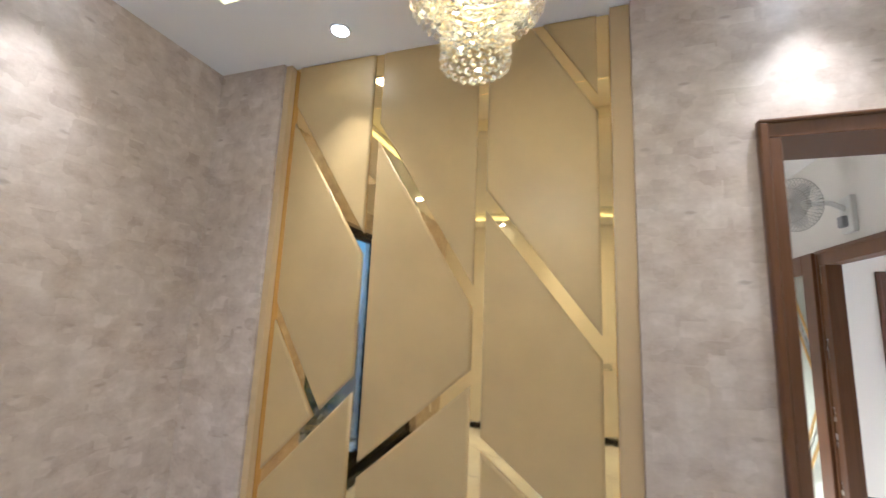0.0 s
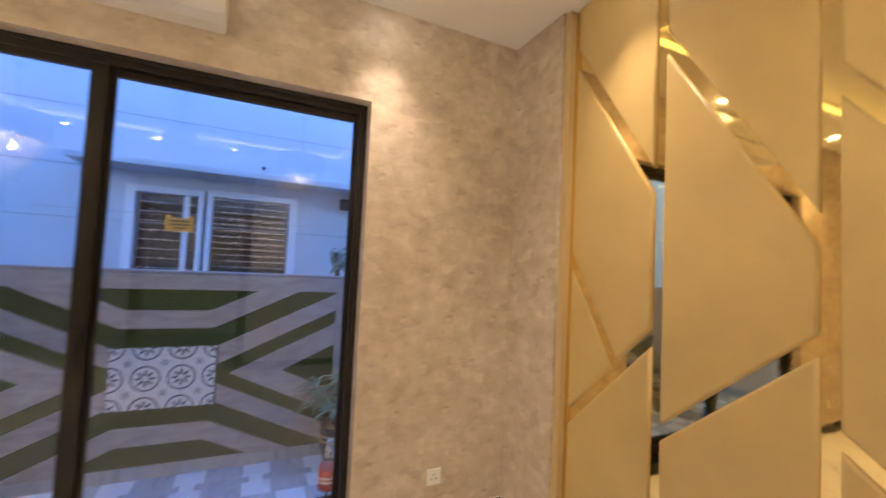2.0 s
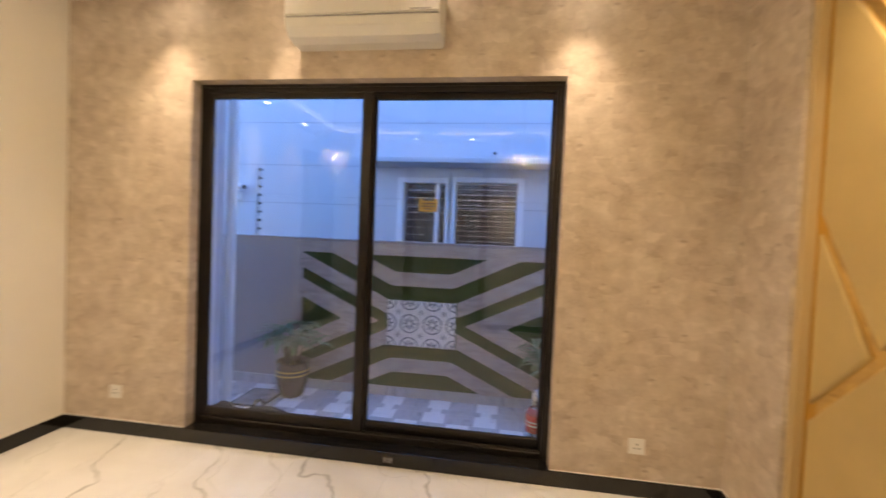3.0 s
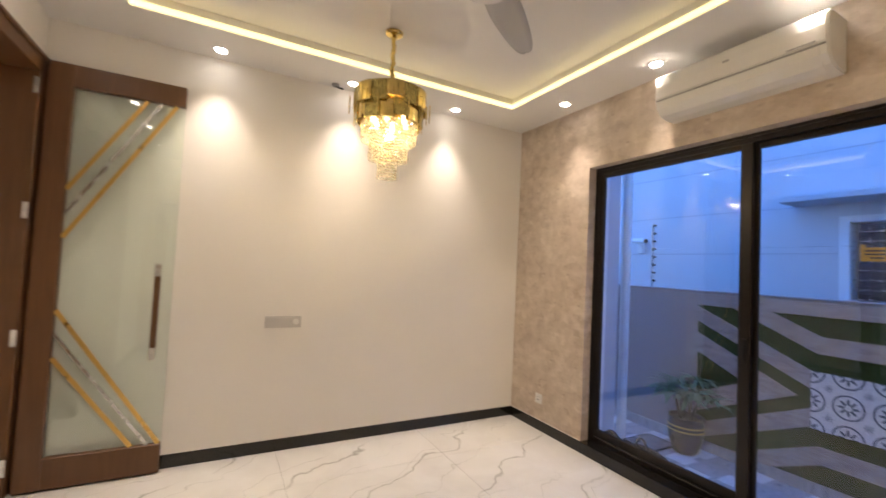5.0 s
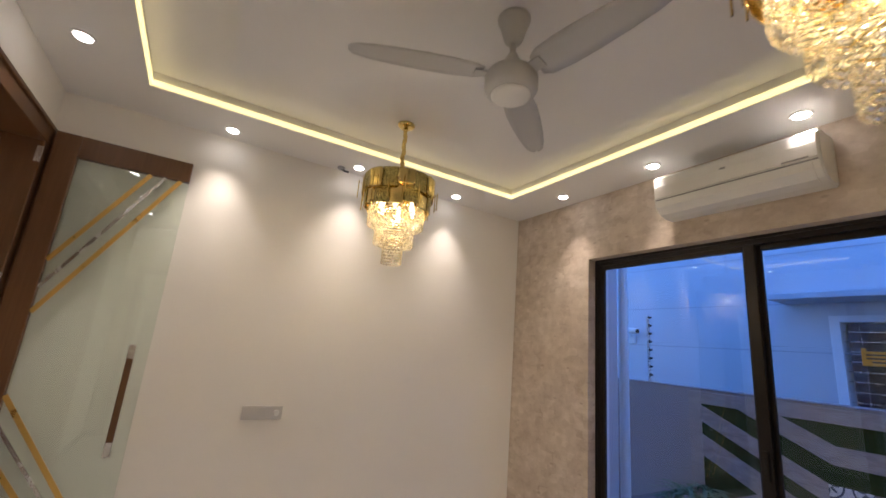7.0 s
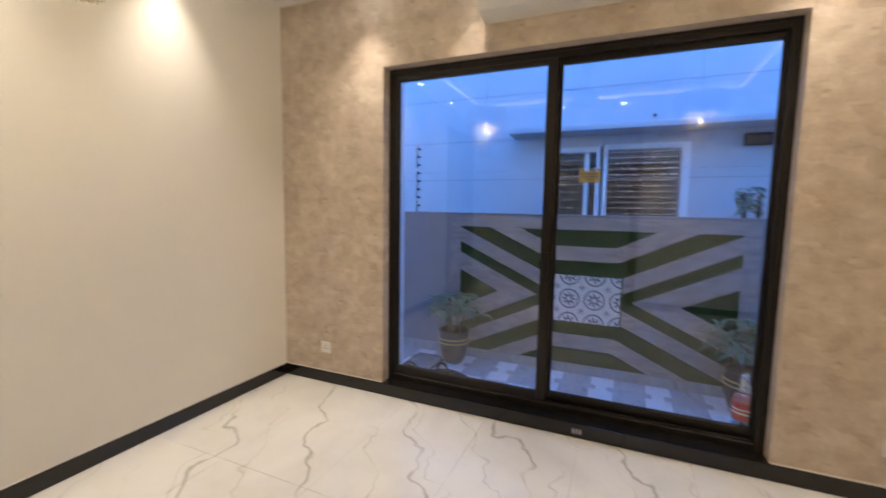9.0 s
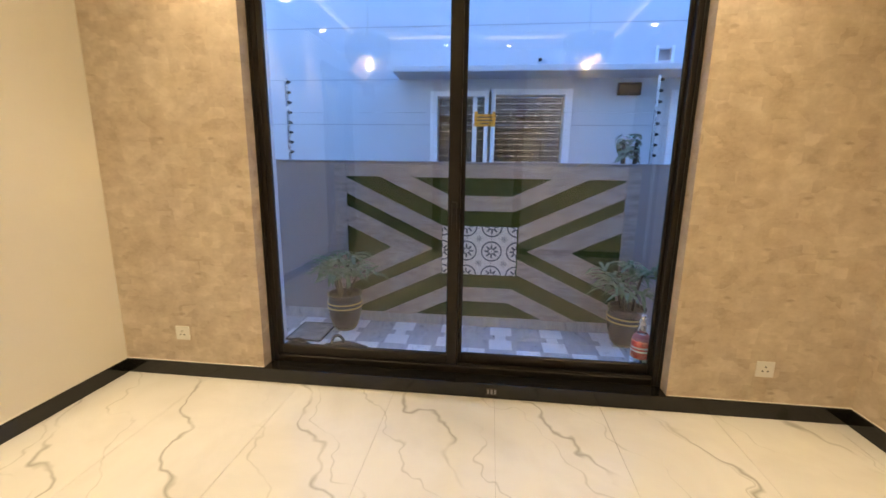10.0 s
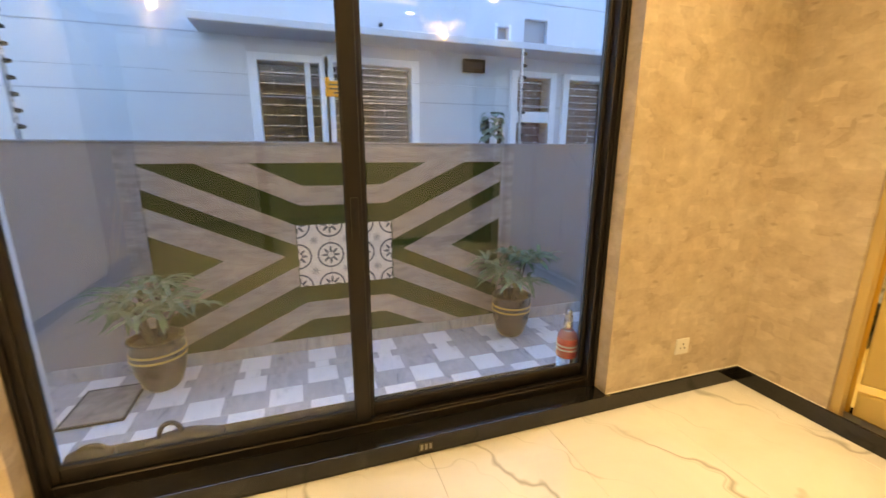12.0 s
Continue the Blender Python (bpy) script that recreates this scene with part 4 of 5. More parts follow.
# ---- air conditioner ----
ac = thing("air_conditioner", (XW, -0.375, 2.565), "white split air conditioner on the wall over the window", "air conditioner")
A0, A1, AB = -0.835, 0.082, 2.568
prof = [(XW + 0.001, AB), (XW + 0.09, AB), (XW + 0.155, AB + 0.018), (XW + 0.195, AB + 0.06), (XW + 0.208, AB + 0.11), (XW + 0.212, AB + 0.20), (XW + 0.205, AB + 0.262), (XW + 0.18, AB + 0.285), (XW + 0.001, AB + 0.285)]
bm = bmesh.new()
prism(bm, prof, "y", A0, A1)
bmesh.ops.bevel(bm, geom=[e for e in bm.edges if e.calc_length() < 0.3 and abs(e.verts[0].co.y - e.verts[1].co.y) < 1e-5], offset=0.008, segments=2, affect="EDGES")
part("body", bm, PLASTIC, ac)
part("front_panel", prism(bmesh.new(), [(XW + 0.209, AB + 0.118), (XW + 0.216, AB + 0.118), (XW + 0.219, AB + 0.20), (XW + 0.211, AB + 0.262), (XW + 0.206, AB + 0.255)], "y", A0 + 0.012, A1 - 0.012), PLASTIC, ac)
part("louver", prism(bmesh.new(), [(XW + 0.11, AB - 0.003), (XW + 0.16, AB + 0.012), (XW + 0.2005, AB + 0.058), (XW + 0.209, AB + 0.098), (XW + 0.203, AB + 0.10), (XW + 0.15, AB + 0.03)], "y", A0 + 0.04, A1 - 0.04), PLASTIC, ac)
part("seam", box(XW + 0.2, XW + 0.2125, A0 + 0.013, A1 - 0.013, AB + 0.104, AB + 0.111), GREYPLASTIC, ac, "grey seam over the louver")
part("badge", box(XW + 0.2175, XW + 0.2205, -0.40, -0.365, AB + 0.195, AB + 0.207, 0.001), GREYPLASTIC, ac)
part("display", box(XW + 0.2145, XW + 0.2165, A1 - 0.17, A1 - 0.05, AB + 0.122, AB + 0.134), GREYPLASTIC, ac)

# ---- sockets and switches ----
def socket(y):
    t = thing("wall_socket", (XW, y, 0.289), "white square wall socket plate", "wall socket", "sockets beside the window")
    part("plate", box(XW + 0.0005, XW + 0.009, y - 0.045, y + 0.045, 0.244, 0.334, 0.004, 2), PLASTIC, t)
    for dy, dz in ((0, 0.016), (-0.013, -0.008), (0.013, -0.008)):
        part("hole", rod(bmesh.new(), (XW + 0.0085, y + dy, 0.287 + dz), (XW + 0.0095, y + dy, 0.287 + dz), 0.0045, seg=10), BLACK, t)
    part("shutter_ring", tube(bmesh.new(), [(XW + 0.009, y + 0.028 * math.cos(a), 0.287 + 0.028 * math.sin(a)) for a in [2 * math.pi * k / 24 for k in range(25)]], 0.0012, 5), PLASTIC, t)


socket(-2.105)
socket(1.29)
sw = thing("switch_plate", (0.18, YS, 0.997), "long white switch plate with a round dimmer", "switch plate")
part("plate", box(0.045, 0.315, YS + 0.0005, YS + 0.010, 0.952, 1.042, 0.004, 2), SWITCH, sw)
for k in range(4):
    part("rocker", box(0.124 + 0.045 * k, 0.1675 + 0.045 * k, YS + 0.0095, YS + 0.0120, 0.962, 1.032, 0.001), SWITCH, sw)
part("dimmer", rod(bmesh.new(), (0.085, YS + 0.0095, 0.997), (0.085, YS + 0.024, 0.997), 0.022, 0.019, seg=24), PLASTIC, sw)

# ---- outdoors: courtyard, boundary wall, neighbour ----
BX, GZ = -3.79, -0.235
solo("ground", box(-60, 60, -60, 60, -0.62, -0.32), EARTH, "bare ground round the houses", "ground", kind="structure")
bed = solo("courtyard_floor", box(BX, -2.42, -6.0, 6.0, -0.32, GZ - 0.006), GROUT, "grey and white tiled courtyard floor", "courtyard floor", kind="structure")
bm = bmesh.new()
bx(bm, BX - 0.20, BX, -6, 6, -0.32, 1.36)
bx(bm, BX - 0.22, BX + 0.012, -6, 6, 1.36, 1.375, 0.003)
solo("boundary_wall", bm, GREYWALL, "grey painted boundary wall with a thin coping", "wall", kind="structure")
bm = bmesh.new()
for y0, y1 in ((-6, 6),):
    k = y0
    while k < y1:
        bx(bm, BX, BX + 0.012, k + 0.001, k + 0.399, GZ, -0.132, 0.001)
        k += 0.4
solo("courtyard_skirting", bm, GREYTILE, "grey marble skirting at the boundary wall", "baseboard", kind="structure")

# turf and stone relief on the boundary wall
relief = thing("wall_garden", (BX, -0.302, -0.13), "artificial turf wall panel with stone chevron bands", "wall panel")
YC, ZC = -0.302, 0.545
part("turf", box(BX + 0.001, BX + 0.022, -1.60, 0.996, -0.128, 1.227), TURF, relief)


def band(pts):
    for sy in (1, -1):
        for sz in (1, -1):
            q = [(YC + sy * (y - YC), ZC + sz * (z - ZC)) for y, z in pts]
            bm = prism(bmesh.new(), q, "x", BX + 0.018, BX + 0.030)
            part("stone_band", bm, STONE, relief)


band([(-0.943, 1.2265), (-0.591, 1.062), (YC, 1.062), (YC, 0.92), (-0.618, 0.92), (-1.269, 1.2265)])
band([(-1.599, 1.215), (-0.665, 0.777), (-0.665, 0.624), (-1.599, 1.065)])
band([(-1.599, 0.946), (-0.754, ZC), (-1.16, ZC), (-1.599, 0.753)])
for y0, y1, z0, z1 in ((-1.72, -1.60, -0.13, 1.34), (0.996, 1.116, -0.13, 1.34), (-1.60, 0.996, 1.227, 1.34)):
    part("stone_border", box(BX + 0.001, BX + 0.028, y0 + 0.001, y1 - 0.001, z0, z1, 0.002), STONE, relief)
tile_mesh = None
for r in range(2):
    for c in range(3):
        if tile_mesh is None:
            tile_mesh = mesh_of("printed_tile", box(-0.007, 0.007, -0.1172, 0.1172, -0.1172, 0.1172, 0.0015), PRINTED)
        ob = new("printed_tile", tile_mesh)
        ob.parent = relief
        ob.matrix_parent_inverse = relief.matrix_basis.inverted()
        ob.matrix_basis = Matrix.Translation((BX + 0.032, -0.661 + 0.1185 + c * 0.237, 0.302 + 0.1185 + r * 0.237))

# potted palms
def palm(x, y, seed, spread):
    rng = random.Random(seed)
    t = thing("potted_palm", (x, y, GZ), "green fan palm in a dark pot with two gold bands", "potted plant", "courtyard palms")
    prof = [(0.095, 0), (0.118, 0.03), (0.150, 0.13), (0.163, 0.22), (0.162, 0.29), (0.155, 0.335), (0.165, 0.345), (0.165, 0.355), (0.148, 0.355), (0.142, 0.32)]
    pot = part("pot", lathe(bmesh.new(), [(r, GZ + z) for r, z in prof], x, y, 36), POT, t, "dark brown glazed pot")
    for z in (0.232, 0.272):
        part("band", lathe(bmesh.new(), [(0.160, GZ + z - 0.008), (0.1665, GZ + z - 0.006), (0.1665, GZ + z + 0.006), (0.160, GZ + z + 0.008)], x, y, 36), POTGOLD, pot, "gold painted band")
    part("soil", lathe(bmesh.new(), [(0.141, GZ + 0.318), (0.12, GZ + 0.325), (0.02, GZ + 0.33)], x, y, 24), SOIL, t)
    for s in range(7):
        a = 2 * math.pi * s / 7 + rng.uniform(-0.4, 0.4)
        lean, h = rng.uniform(0.02, 0.08) * spread, rng.uniform(0.20, 0.40)
        base = Vector((x + 0.05 * math.cos(a), y + 0.05 * math.sin(a), GZ + 0.32))
        tip = base + Vector((lean * math.cos(a), lean * math.sin(a), h))
        part("stem", tube(bmesh.new(), [base, (base + tip) / 2 + Vector((0.01, -0.01, 0)), tip], [0.011, 0.009, 0.006], 7), STEM, t)
        for f in range(3):
            fa = a + (f - 1) * 1.9 + rng.uniform(-0.5, 0.5)
            q = tip - Vector((0, 0, f * 0.045))
            hub = q + Vector((0.10 * math.cos(fa), 0.10 * math.sin(fa), 0.035))
            bm = bmesh.new()
            tube(bm, [q, (q + hub) / 2 + Vector((0, 0, 0.01)), hub], 0.003, 5)
            blades = rng.randint(6, 8)
            for k in range(blades):
                d = fa + (k / (blades - 1) - 0.5) * 3.6
                ln, dr, up = rng.uniform(0.16, 0.25), rng.uniform(0.02, 0.10), rng.uniform(0.0, 0.10)
                dirv, sd = Vector((math.cos(d), math.sin(d), 0)), Vector((-math.sin(d), math.cos(d), 0))
                prev = None
                for u, w, z in ((0, 0.005, 0), (0.35, 0.017, up * 0.6), (0.7, 0.016, up * 0.9 - dr * 0.35), (1.0, 0.003, up - dr)):
                    p = hub + dirv * ln * u + Vector((0, 0, z))
                    cur = (bm.verts.new(p - sd * w), bm.verts.new(p + Vector((0, 0, -0.003))), bm.verts.new(p + sd * w))
                    if prev:
                        bm.faces.new((prev[0], prev[1], cur[1], cur[0]))
                        bm.faces.new((prev[1], prev[2], cur[2], cur[1]))
                    prev = cur
            for v in bm.verts:
                v.co.x = max(v.co.x, BX + 0.035)
            part("frond", bm, LEAF, t)


palm(-3.56, -1.58, 3, 1.2)
palm(-3.56, 1.04, 8, 0.9)

mat_ob = thing("doormat", (-3.39, -1.84, GZ), "worn grey textured doormat lying on the courtyard tiles", "doormat")
part("pile", box(-3.60, -3.20, -2.012, -1.70, GZ + 0.0015, GZ + 0.014, 0.004), MAT, mat_ob)
bm = bmesh.new()
for a in (-2.020, -1.700):
    bx(bm, -3.608, -3.192, a, a + 0.012, GZ + 0.001, GZ + 0.017, 0.002)
for a in (-3.608, -3.202):
    bx(bm, a, a + 0.010, -2.008, -1.70, GZ + 0.001, GZ + 0.0165, 0.002)
part("edging", bm, BLACK, mat_ob)

# bottle and sandals on the outer ledge
bt = thing("spray_bottle", (-2.335, 0.725, 0.195), "clear plastic bottle with a red label and silver cap", "bottle")
BX_, BY_ = -2.352, 0.736
part("bottle_body", lathe(bmesh.new(), [(0.048, 0.104), (0.055, 0.114), (0.055, 0.318), (0.048, 0.338), (0.024, 0.366), (0.020, 0.376)], BX_, BY_, 28), PET, bt)
part("wrapper", lathe(bmesh.new(), [(0.0552, 0.205), (0.0562, 0.207), (0.0562, 0.312), (0.0552, 0.314)], BX_, BY_, 28), REDLABEL, bt, "red printed wrapper")
for z in (0.268, 0.246):
    part("print_bar", lathe(bmesh.new(), [(0.056, z), (0.0566, z + 0.001), (0.0566, z + 0.009), (0.056, z + 0.010)], BX_, BY_, 28), GREYBAND, bt)
part("cap", lathe(bmesh.new(), [(0.026, 0.368), (0.0265, 0.385), (0.018, 0.468), (0.014, 0.476)], BX_, BY_, 20), CHROME, bt)


def shoe(y0, y1, high, loop_y):
    """A low black shoe with a thick sole, an open collar and a pull loop."""
    t = thing("shoe", (-2.355, (y0 + y1) / 2, 0.103), "black shoe with a pull loop on the outer ledge", "shoe", "pair of shoes")
    pts = []
    for k in range(24):
        a = 2 * math.pi * k / 24
        pts.append((-2.358 + (0.040 + 0.004 * math.cos(a)) * math.sin(a), (y0 + y1) / 2 + (y1 - y0) / 2 * math.cos(a)))
    part("sole", prism(bmesh.new(), pts, "z", 0.1035, 0.128), BLACK, t)
    bm = bmesh.new()
    rings = []
    n = 9
    for k in range(n):
        f = k / (n - 1)
        y = y0 + 0.012 + f * (y1 - y0 - 0.024)
        w = 0.036 * (0.55 + 0.45 * math.sin(math.pi * min(1, 0.12 + f * 0.8)))
        h = high * (0.35 + 0.65 * math.sin(math.pi * (0.08 + 0.84 * f)) ** 1.3)
        rings.append([bm.verts.new((-2.358 + w * math.cos(a), y, 0.127 + h * max(0, math.sin(a)))) for a in [math.pi * j / 8 for j in range(9)]])
    for a, b in zip(rings, rings[1:]):
        for j in range(8):
            bm.faces.new((a[j], a[j + 1], b[j + 1], b[j])).smooth = True
    bm.faces.new(rings[0])
    bm.faces.new(rings[-1])
    bmesh.ops.recalc_face_normals(bm, faces=bm.faces)
    part("upper", bm, BLACK, t)
    top = 0.127 + high * 0.86
    arc = [(-2.352, loop_y + 0.042 * math.cos(math.pi * k / 12), top - 0.01 + (0.058 if high > 0.05 else 0.02) * math.sin(math.pi * k / 12)) for k in range(13)]
    part("pull_loop", tube(bmesh.new(), arc, 0.010, 8), BLACK, t)


shoe(-1.570, -1.39, 0.048, -1.47)
shoe(-1.30, -0.985, 0.052, -1.195)

# fence posts on the boundary wall
def fence_post(y, lean):
    t = thing("fence_post", (BX - 0.05, y, 1.375), "slim steel electric fence post with black insulators", "fence post", "fence posts")
    part("upright", box(BX - 0.06, BX - 0.04, y - 0.012, y + 0.012, 1.375, 2.13, 0.002), CHROME, t)
    for k in range(8):
        z = 1.45 + k * 0.092
        part("insulator", rod(bmesh.new(), (BX - 0.05, y + 0.010, z), (BX - 0.05, y + 0.042, z), 0.017, 0.010, 10), BLACK, t)


fence_post(-2.19, 0)
fence_post(1.20, 0)
wire = solo("fence_wire", rod(bmesh.new(), (BX - 0.05, -2.15, 1.818), (BX - 0.05, 1.24, 1.818), 0.0012, seg=6), CHROME, "thin steel fence wire between the posts", "wire")
sg = thing("warning_sign", (BX - 0.05, -0.29, 1.69), "small orange warning plate hanging on the fence wire", "sign")
part("plate", box(BX - 0.052, BX - 0.048, -0.388, -0.195, 1.695, 1.805, 0.002), YELLOW, sg)
for y in (-0.385, -0.225):
    part("tab", box(BX - 0.052, BX - 0.048, y, y + 0.028, 1.8055, 1.828, 0.001), YELLOW, sg)
for k, (a, b) in enumerate(((-0.36, -0.22), (-0.36, -0.22), (-0.33, -0.25))):
    part("print_bar", box(BX - 0.0478, BX - 0.0465, a, b, 1.772 - 0.028 * k, 1.784 - 0.028 * k), INK, sg)

# house corner and downpipe beside the window
wall("wall_return", "y", -2.60, -2.0, -3.03, -2.34, -0.32, 6.0, [], RETURN_SHADE, "outer wall return of the house, greyed for shade")
solo("downpipe", rod(bmesh.new(), (-3.235, -2.075, GZ), (-3.235, -2.075, 6.0), 0.048, seg=20), OUTWHITE, "white round rainwater downpipe", "pipe")

# neighbour's house
NX = -5.40
nb = thing("neighbour_house", (NX, 0, 0), "white two-storey neighbouring house with grilled windows", "house")
holes = [(-0.93, -0.33, 1.20, 2.19), (-0.19, 0.66, 1.20, 2.21), (2.0, 2.46, 0.2, 2.19), (2.74, 3.36, 1.2, 2.19), (1.71, 1.86, 2.60, 2.73), (2.07, 2.39, 2.59, 2.85)]
w_ob = wall("wall", "x", NX - 0.25, NX, -9, 9, -0.4, 5.2, holes, OUTWHITE, "")
w_ob.parent, w_ob.matrix_parent_inverse = nb, nb.matrix_basis.inverted()
for key in ("label", "category", "kind"):
    if key in w_ob:
        del w_ob[key]
# room shell behind the windows, coloured as dark as an unlit room
part("inner_wall", box(NX - 2.4, NX - 2.3, -9, 9, -0.4, 5.2), ROOMSHADE, nb)
part("inner_floor", box(NX - 2.3, NX - 0.25, -9, 9, 0.0, 0.1), ROOMSHADE, nb)
part("inner_ceiling", box(NX - 2.3, NX - 0.25, -9, 9, 2.95, 3.05), ROOMSHADE, nb)
part("canopy", box(NX, NX + 0.45, -1.42, 9, 2.405, 2.475, 0.006), OUTWHITE, nb, "white concrete canopy slab")
# made-up unseen roofline, set at 5.2 to let sky light into the courtyard
part("unseen_parapet", box(NX - 0.3, NX + 0.05, -9, 9, 5.2, 5.35, 0.01), OUTWHITE, nb)
bm = bmesh.new()
for z in (1.85, 3.03, 3.62, 4.2):
    bx(bm, NX, NX + 0.004, -9, 9, z - 0.005, z + 0.005)
bx(bm, NX, NX + 0.004, -9, -1.43, 2.403, 2.413)
part("groove", bm, JOINT, nb, "thin dark wall joints")


def nb_window(y0, y1, z0, z1, mullion, backing, bars, tilt=0):
    wdw = part("window", box(NX - 0.02, NX + 0.035, y0 - 0.09, y0, z0, z1 + 0.07, 0.004), UPVC, nb, "white framed window behind a steel grille")
    part("frame", box(NX - 0.02, NX + 0.035, y1, y1 + 0.09, z0, z1 + 0.07, 0.004), UPVC, wdw)
    part("frame", box(NX - 0.02, NX + 0.035, y0 + 0.0005, y1 - 0.0005, z1, z1 + 0.07, 0.004), UPVC, wdw)
    if mullion:
        part("mullion", box(NX - 0.03, NX - 0.0, mullion - 0.028, mullion + 0.028, z0, z1, 0.003), UPVC, wdw)
    g = part("pane", box(NX - 0.10, NX - 0.094, y0, y1, z0, z1), GLASS, wdw)
    g.visible_shadow = False
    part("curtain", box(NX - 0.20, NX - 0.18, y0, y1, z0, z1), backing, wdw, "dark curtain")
    z = z0 + 0.05
    while z < z1:
        part("grille_bar", rod(bmesh.new(), (NX - 0.045, y0, z), (NX - 0.045, y1, z), 0.006, seg=6), CHROME, wdw)
        z += bars
    for f in (0.22, 0.62):
        y = y0 + f * (y1 - y0)
        part("grille_bar", tube(bmesh.new(), [(NX - 0.047, y, z0), (NX - 0.047, y + 0.02, (z0 + z1) / 2), (NX - 0.047, y, z1)], 0.005, 6), CHROME, wdw)


nb_window(-0.93, -0.33, 1.20, 2.19, -0.45, ROOMSHADE, 0.105)
nb_window(-0.19, 0.66, 1.20, 2.21, None, ROOMSHADE, 0.072)
nb_window(2.0, 2.46, 0.2, 2.19, None, REDWOOD, 0.09)
part("door_rail", box(NX - 0.03, NX + 0.03, 2.0, 2.46, 1.66, 1.79, 0.004), UPVC, nb)
nb_window(2.74, 3.36, 1.2, 2.19, None, REDWOOD, 0.085)
for y0, y1, z0, z1 in ((1.71, 1.86, 2.60, 2.73), (2.07, 2.39, 2.59, 2.85)):
    part("vent", box(NX - 0.12, NX - 0.06, y0, y1, z0, z1), GREYPLASTIC, nb, "grey wall vent")
part("vent_frame", box(NX, NX + 0.02, 1.68, 1.71, 2.57, 2.76), UPVC, nb)
part("vent_frame", box(NX, NX + 0.02, 1.86, 1.89, 2.57, 2.76), UPVC, nb)
part("pipe_stub", rod(bmesh.new(), (NX, 0.33, 2.62), (NX + 0.05, 0.33, 2.615), 0.02, seg=12), BLACK, nb, "short dark pipe stub")
lt = thing("bulkhead_light", (NX, 1.40, 2.27), "unlit rectangular outdoor bulkhead light with a dark guard", "wall lamp")
part("base", box(NX + 0.001, NX + 0.03, 1.27, 1.54, 2.20, 2.34, 0.008, 2), GREYPLASTIC, lt)
part("lens", box(NX + 0.03, NX + 0.075, 1.295, 1.515, 2.222, 2.318, 0.015, 2), FRAME, lt, "dull dark lens")
for a, b, c, d in ((1.275, 1.535, 2.20, 2.218), (1.275, 1.535, 2.322, 2.34), (1.275, 1.293, 2.218, 2.322), (1.517, 1.535, 2.218, 2.322)):
    part("guard", box(NX + 0.03, NX + 0.085, a, b, c, d, 0.004), BLACK, lt)
cc = thing("security_camera", (NX, -3.44, 2.0), "small white security camera on the neighbouring wall", "security camera")
part("mount", box(NX + 0.001, NX + 0.05, -3.53, -3.42, 1.86, 2.0, 0.01), PLASTIC, cc)
bm = rod(bmesh.new(), (NX + 0.10, -3.56, 2.07), (NX + 0.16, -3.30, 2.05), 0.045, seg=16)
part("housing", bm, PLASTIC, cc)
part("lens", rod(bmesh.new(), (NX + 0.1602, -3.2995, 2.0499), (NX + 0.164, -3.283, 2.0487), 0.032, seg=16), BLACK, cc)
part("arm", rod(bmesh.new(), (NX + 0.03, -3.47, 1.98), (NX + 0.15, -3.44, 2.03), 0.014), PLASTIC, cc)

# leafy plant behind the boundary wall
pl = thing("leafy_plant", (-4.18, 1.12, 1.0), "dark stemmed plant with pale edged green leaves", "plant")
rng = random.Random(21)
part("planter", lathe(bmesh.new(), [(0.10, -0.32), (0.13, 0.9), (0.12, 0.9)], -4.18, 1.12, 20), OUTWHITE, pl)
for k in range(3):
    a = rng.uniform(0, 6.28)
    part("stem", tube(bmesh.new(), [(-4.18 + 0.04 * math.cos(a), 1.12 + 0.05 * math.sin(a), 0.88), (-4.18 + 0.05 * math.cos(a), 1.12 + 0.06 * math.sin(a), 1.58)], [0.03, 0.018], 8), STEM, pl)
for k in range(44):
    a, z = rng.uniform(0, 6.28), rng.uniform(1.42, 1.66)
    c = Vector((-4.18 + 0.05 * math.cos(a), 1.10 + 0.06 * math.sin(a), z))
    d, sd = Vector((math.cos(a), math.sin(a), rng.uniform(-0.2, 0.5))).normalized(), Vector((-math.sin(a), math.cos(a), 0))
    bm = bmesh.new()
    prev = None
    for u, w in ((0, 0.006), (0.25, 0.04), (0.6, 0.042), (1.0, 0.006)):
        p = c + d * 0.066 * u - Vector((0, 0, 0.05 * u * u))
        cur = (bm.verts.new(p - sd * w + Vector((0, 0, 0.008))), bm.verts.new(p), bm.verts.new(p + sd * w + Vector((0, 0, 0.008))))
        if prev:
            bm.faces.new((prev[0], prev[1], cur[1], cur[0]))
            bm.faces.new((prev[1], prev[2], cur[2], cur[1]))
        prev = cur
    part("leaf", bm, LEAF2, pl)

# close the house above and behind, unseen; upper wall low for courtyard light
solo("roof", box(-2.42, 5.2, -4.6, 6.6, 3.26, 3.4), OUTWHITE, "flat roof slab, unseen", "roof", kind="structure")
wall("wall_unseen_upper_west", "x", -2.42, -2.25, -4.6, 6.6, 3.4, 3.9, [], OUTWHITE, "low white upper wall of the house, unseen")
wall("wall_outer_west", "x", -2.42, -2.25, 2.05, 6.6, -0.32, 3.26, [], OUTWHITE, "white outer wall of the house")
wall("wall_outer_south", "x", -2.42, -2.25, -4.6, -2.75, -0.32, 3.26, [], OUTWHITE, "white outer wall of the house")

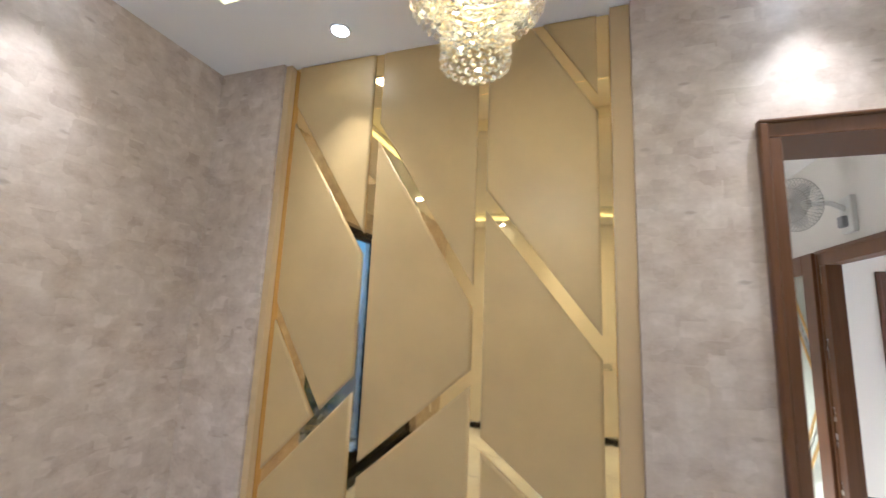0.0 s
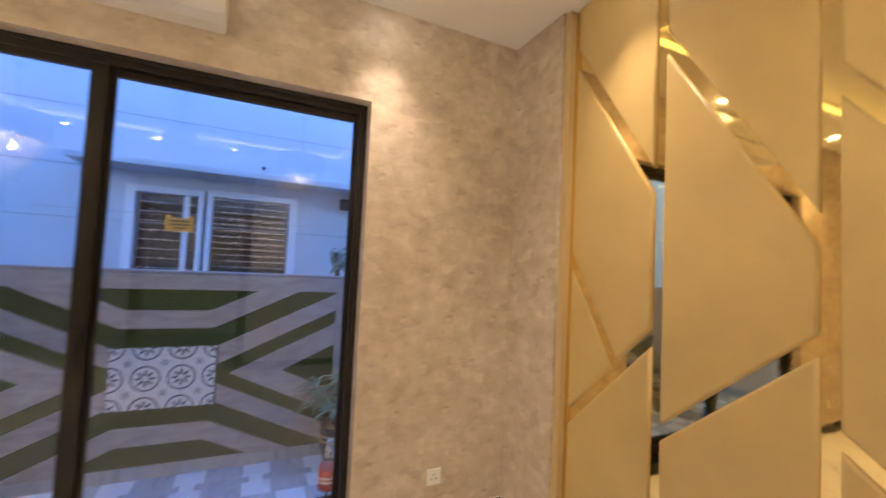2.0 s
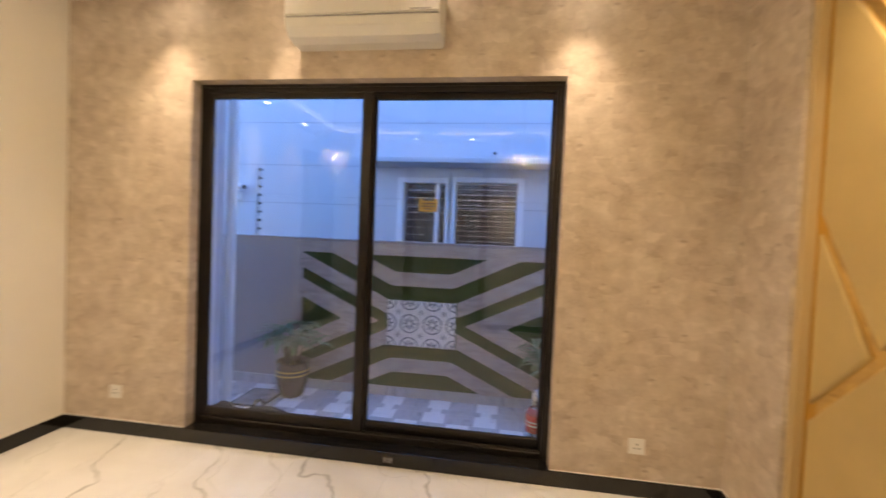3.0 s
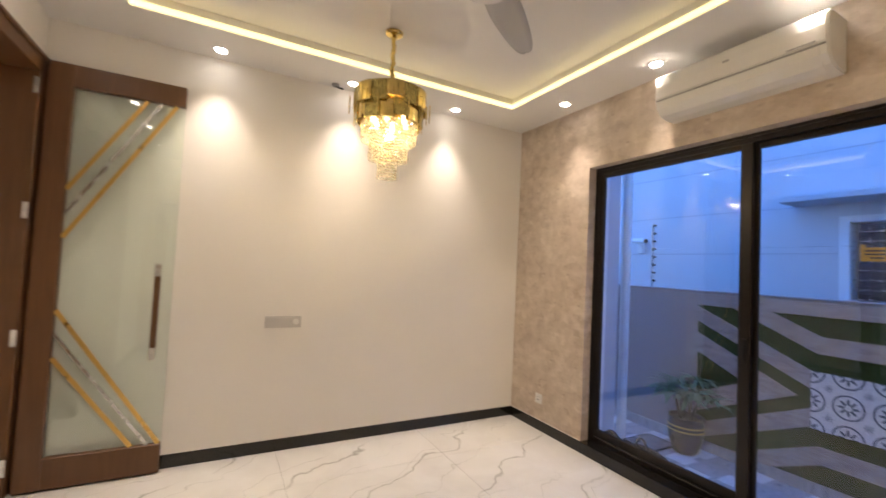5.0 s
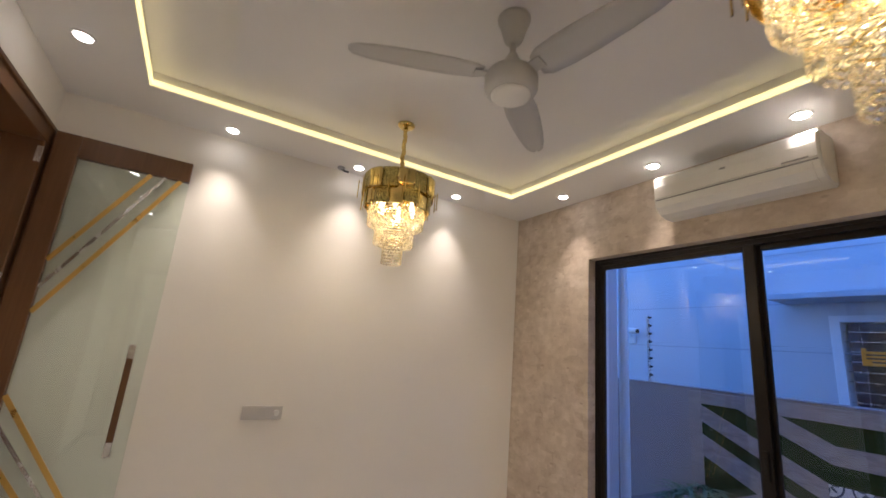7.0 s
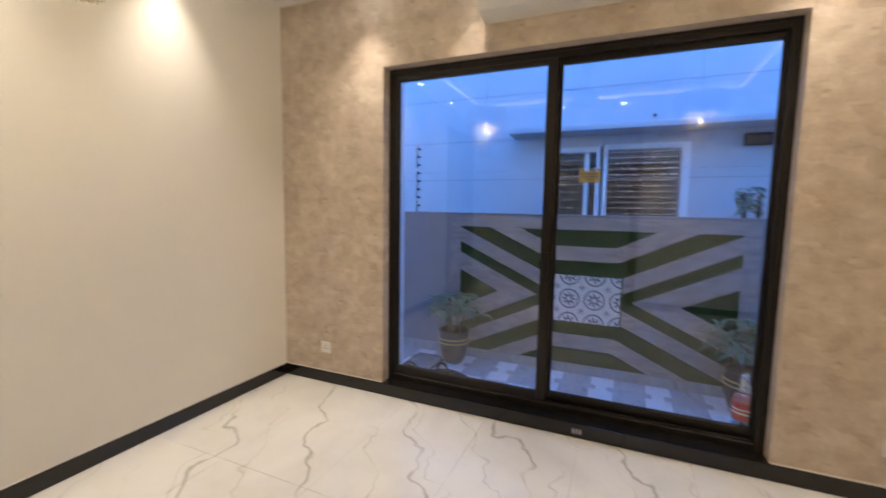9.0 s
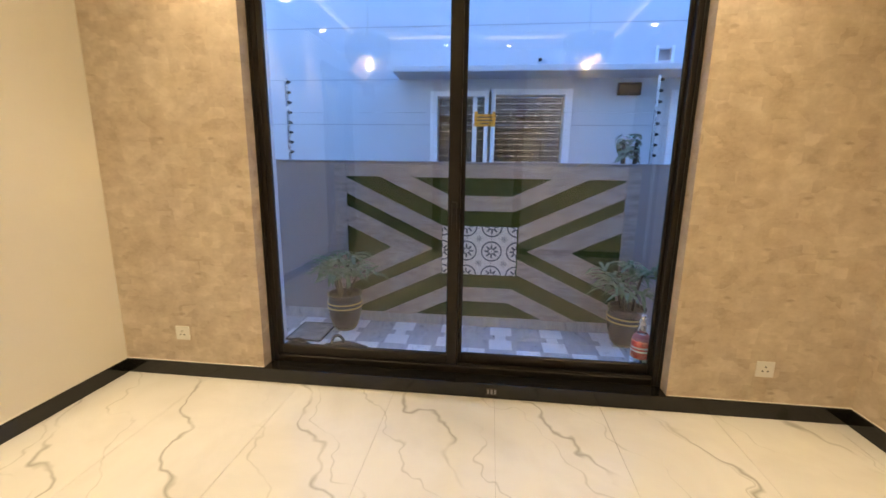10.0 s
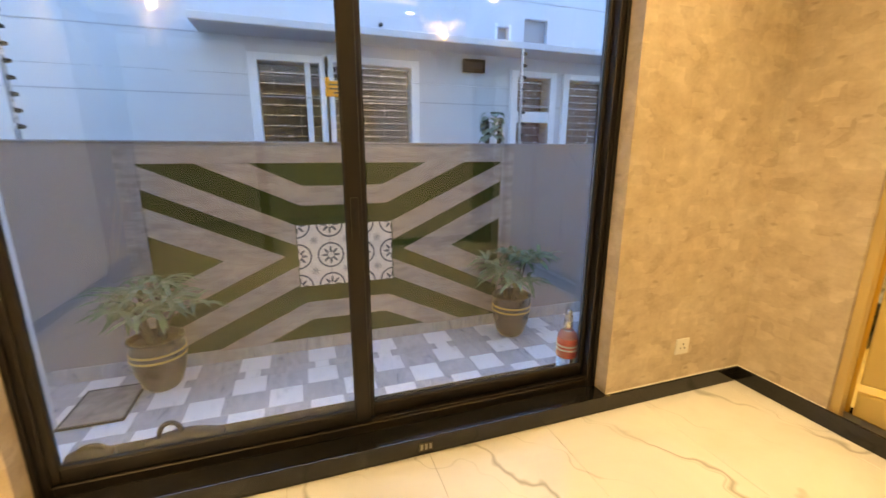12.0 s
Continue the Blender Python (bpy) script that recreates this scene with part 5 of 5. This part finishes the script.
# ---- tiles, last ----
def tiles(parent, name, cells, z0, z1, material, bev=0.0012):
    cache = {}
    base = parent.matrix_basis.inverted()
    for x0, x1, y0, y1 in cells:
        key = (round(x1 - x0, 4), round(y1 - y0, 4))
        if key not in cache:
            hx, hy = (x1 - x0) / 2, (y1 - y0) / 2
            bm = bmesh.new()
            lo = [bm.verts.new((sx * hx, sy * hy, z0)) for sx, sy in ((-1, -1), (1, -1), (1, 1), (-1, 1))]
            mi = [bm.verts.new((sx * hx, sy * hy, z1 - bev)) for sx, sy in ((-1, -1), (1, -1), (1, 1), (-1, 1))]
            hi = [bm.verts.new((sx * (hx - bev), sy * (hy - bev), z1)) for sx, sy in ((-1, -1), (1, -1), (1, 1), (-1, 1))]
            bm.faces.new(hi)
            for a, b in ((lo, mi), (mi, hi)):
                for k in range(4):
                    bm.faces.new((a[k], a[(k + 1) % 4], b[(k + 1) % 4], b[k]))
            cache[key] = mesh_of(name, bm, material)
        ob = new(name, cache[key])
        ob.parent = parent
        ob.matrix_parent_inverse = base
        ob.matrix_basis = Matrix.Translation(((x0 + x1) / 2, (y0 + y1) / 2, 0))


def grid_cells(x0, x1, y0, y1, sx, sy, ox, oy, gap):
    xs = [x0] + [v for v in [ox + sx * k for k in range(-40, 40)] if x0 + 0.03 < v < x1 - 0.03] + [x1]
    ys = [y0] + [v for v in [oy + sy * k for k in range(-40, 40)] if y0 + 0.03 < v < y1 - 0.03] + [y1]
    return [(a + gap, b - gap, c + gap, d - gap) for a, b in zip(xs, xs[1:]) for c, d in zip(ys, ys[1:])]


tiles(floor, "floor_tile", grid_cells(XW, 1.96, YS, 1.98, 1.2, 0.6, -1.02, -0.15, 0.0007), -0.004, 0.0, FLOOR, 0.0006)
white, grey = [], []
x, row = BX + 0.012, 0
PER, WT = 0.475, 0.205
while x < -2.43:
    depth = (0.205, 0.10, 0.205, 0.205)[row % 4]
    x1 = min(x + depth, -2.421)
    k = -6
    off = (0.0, 0.045, -0.01, -0.25)[row % 4] - 0.17
    wt = 0.10 if row % 4 == 1 else WT
    while -3.2 + k * PER < 3.2:
        a = off + k * PER
        white.append((x + 0.001, x1 - 0.001, a + 0.001, a + wt - 0.001))
        grey.append((x + 0.001, x1 - 0.001, a + wt + 0.001, a + PER - 0.001))
        k += 1
    x, row = x1, row + 1
    if x1 >= -2.4215:
        break
tiles(bed, "courtyard_tile", white, GZ - 0.006, GZ, WHITETILE)
tiles(bed, "courtyard_tile", grey, GZ - 0.006, GZ, GREYTILE)
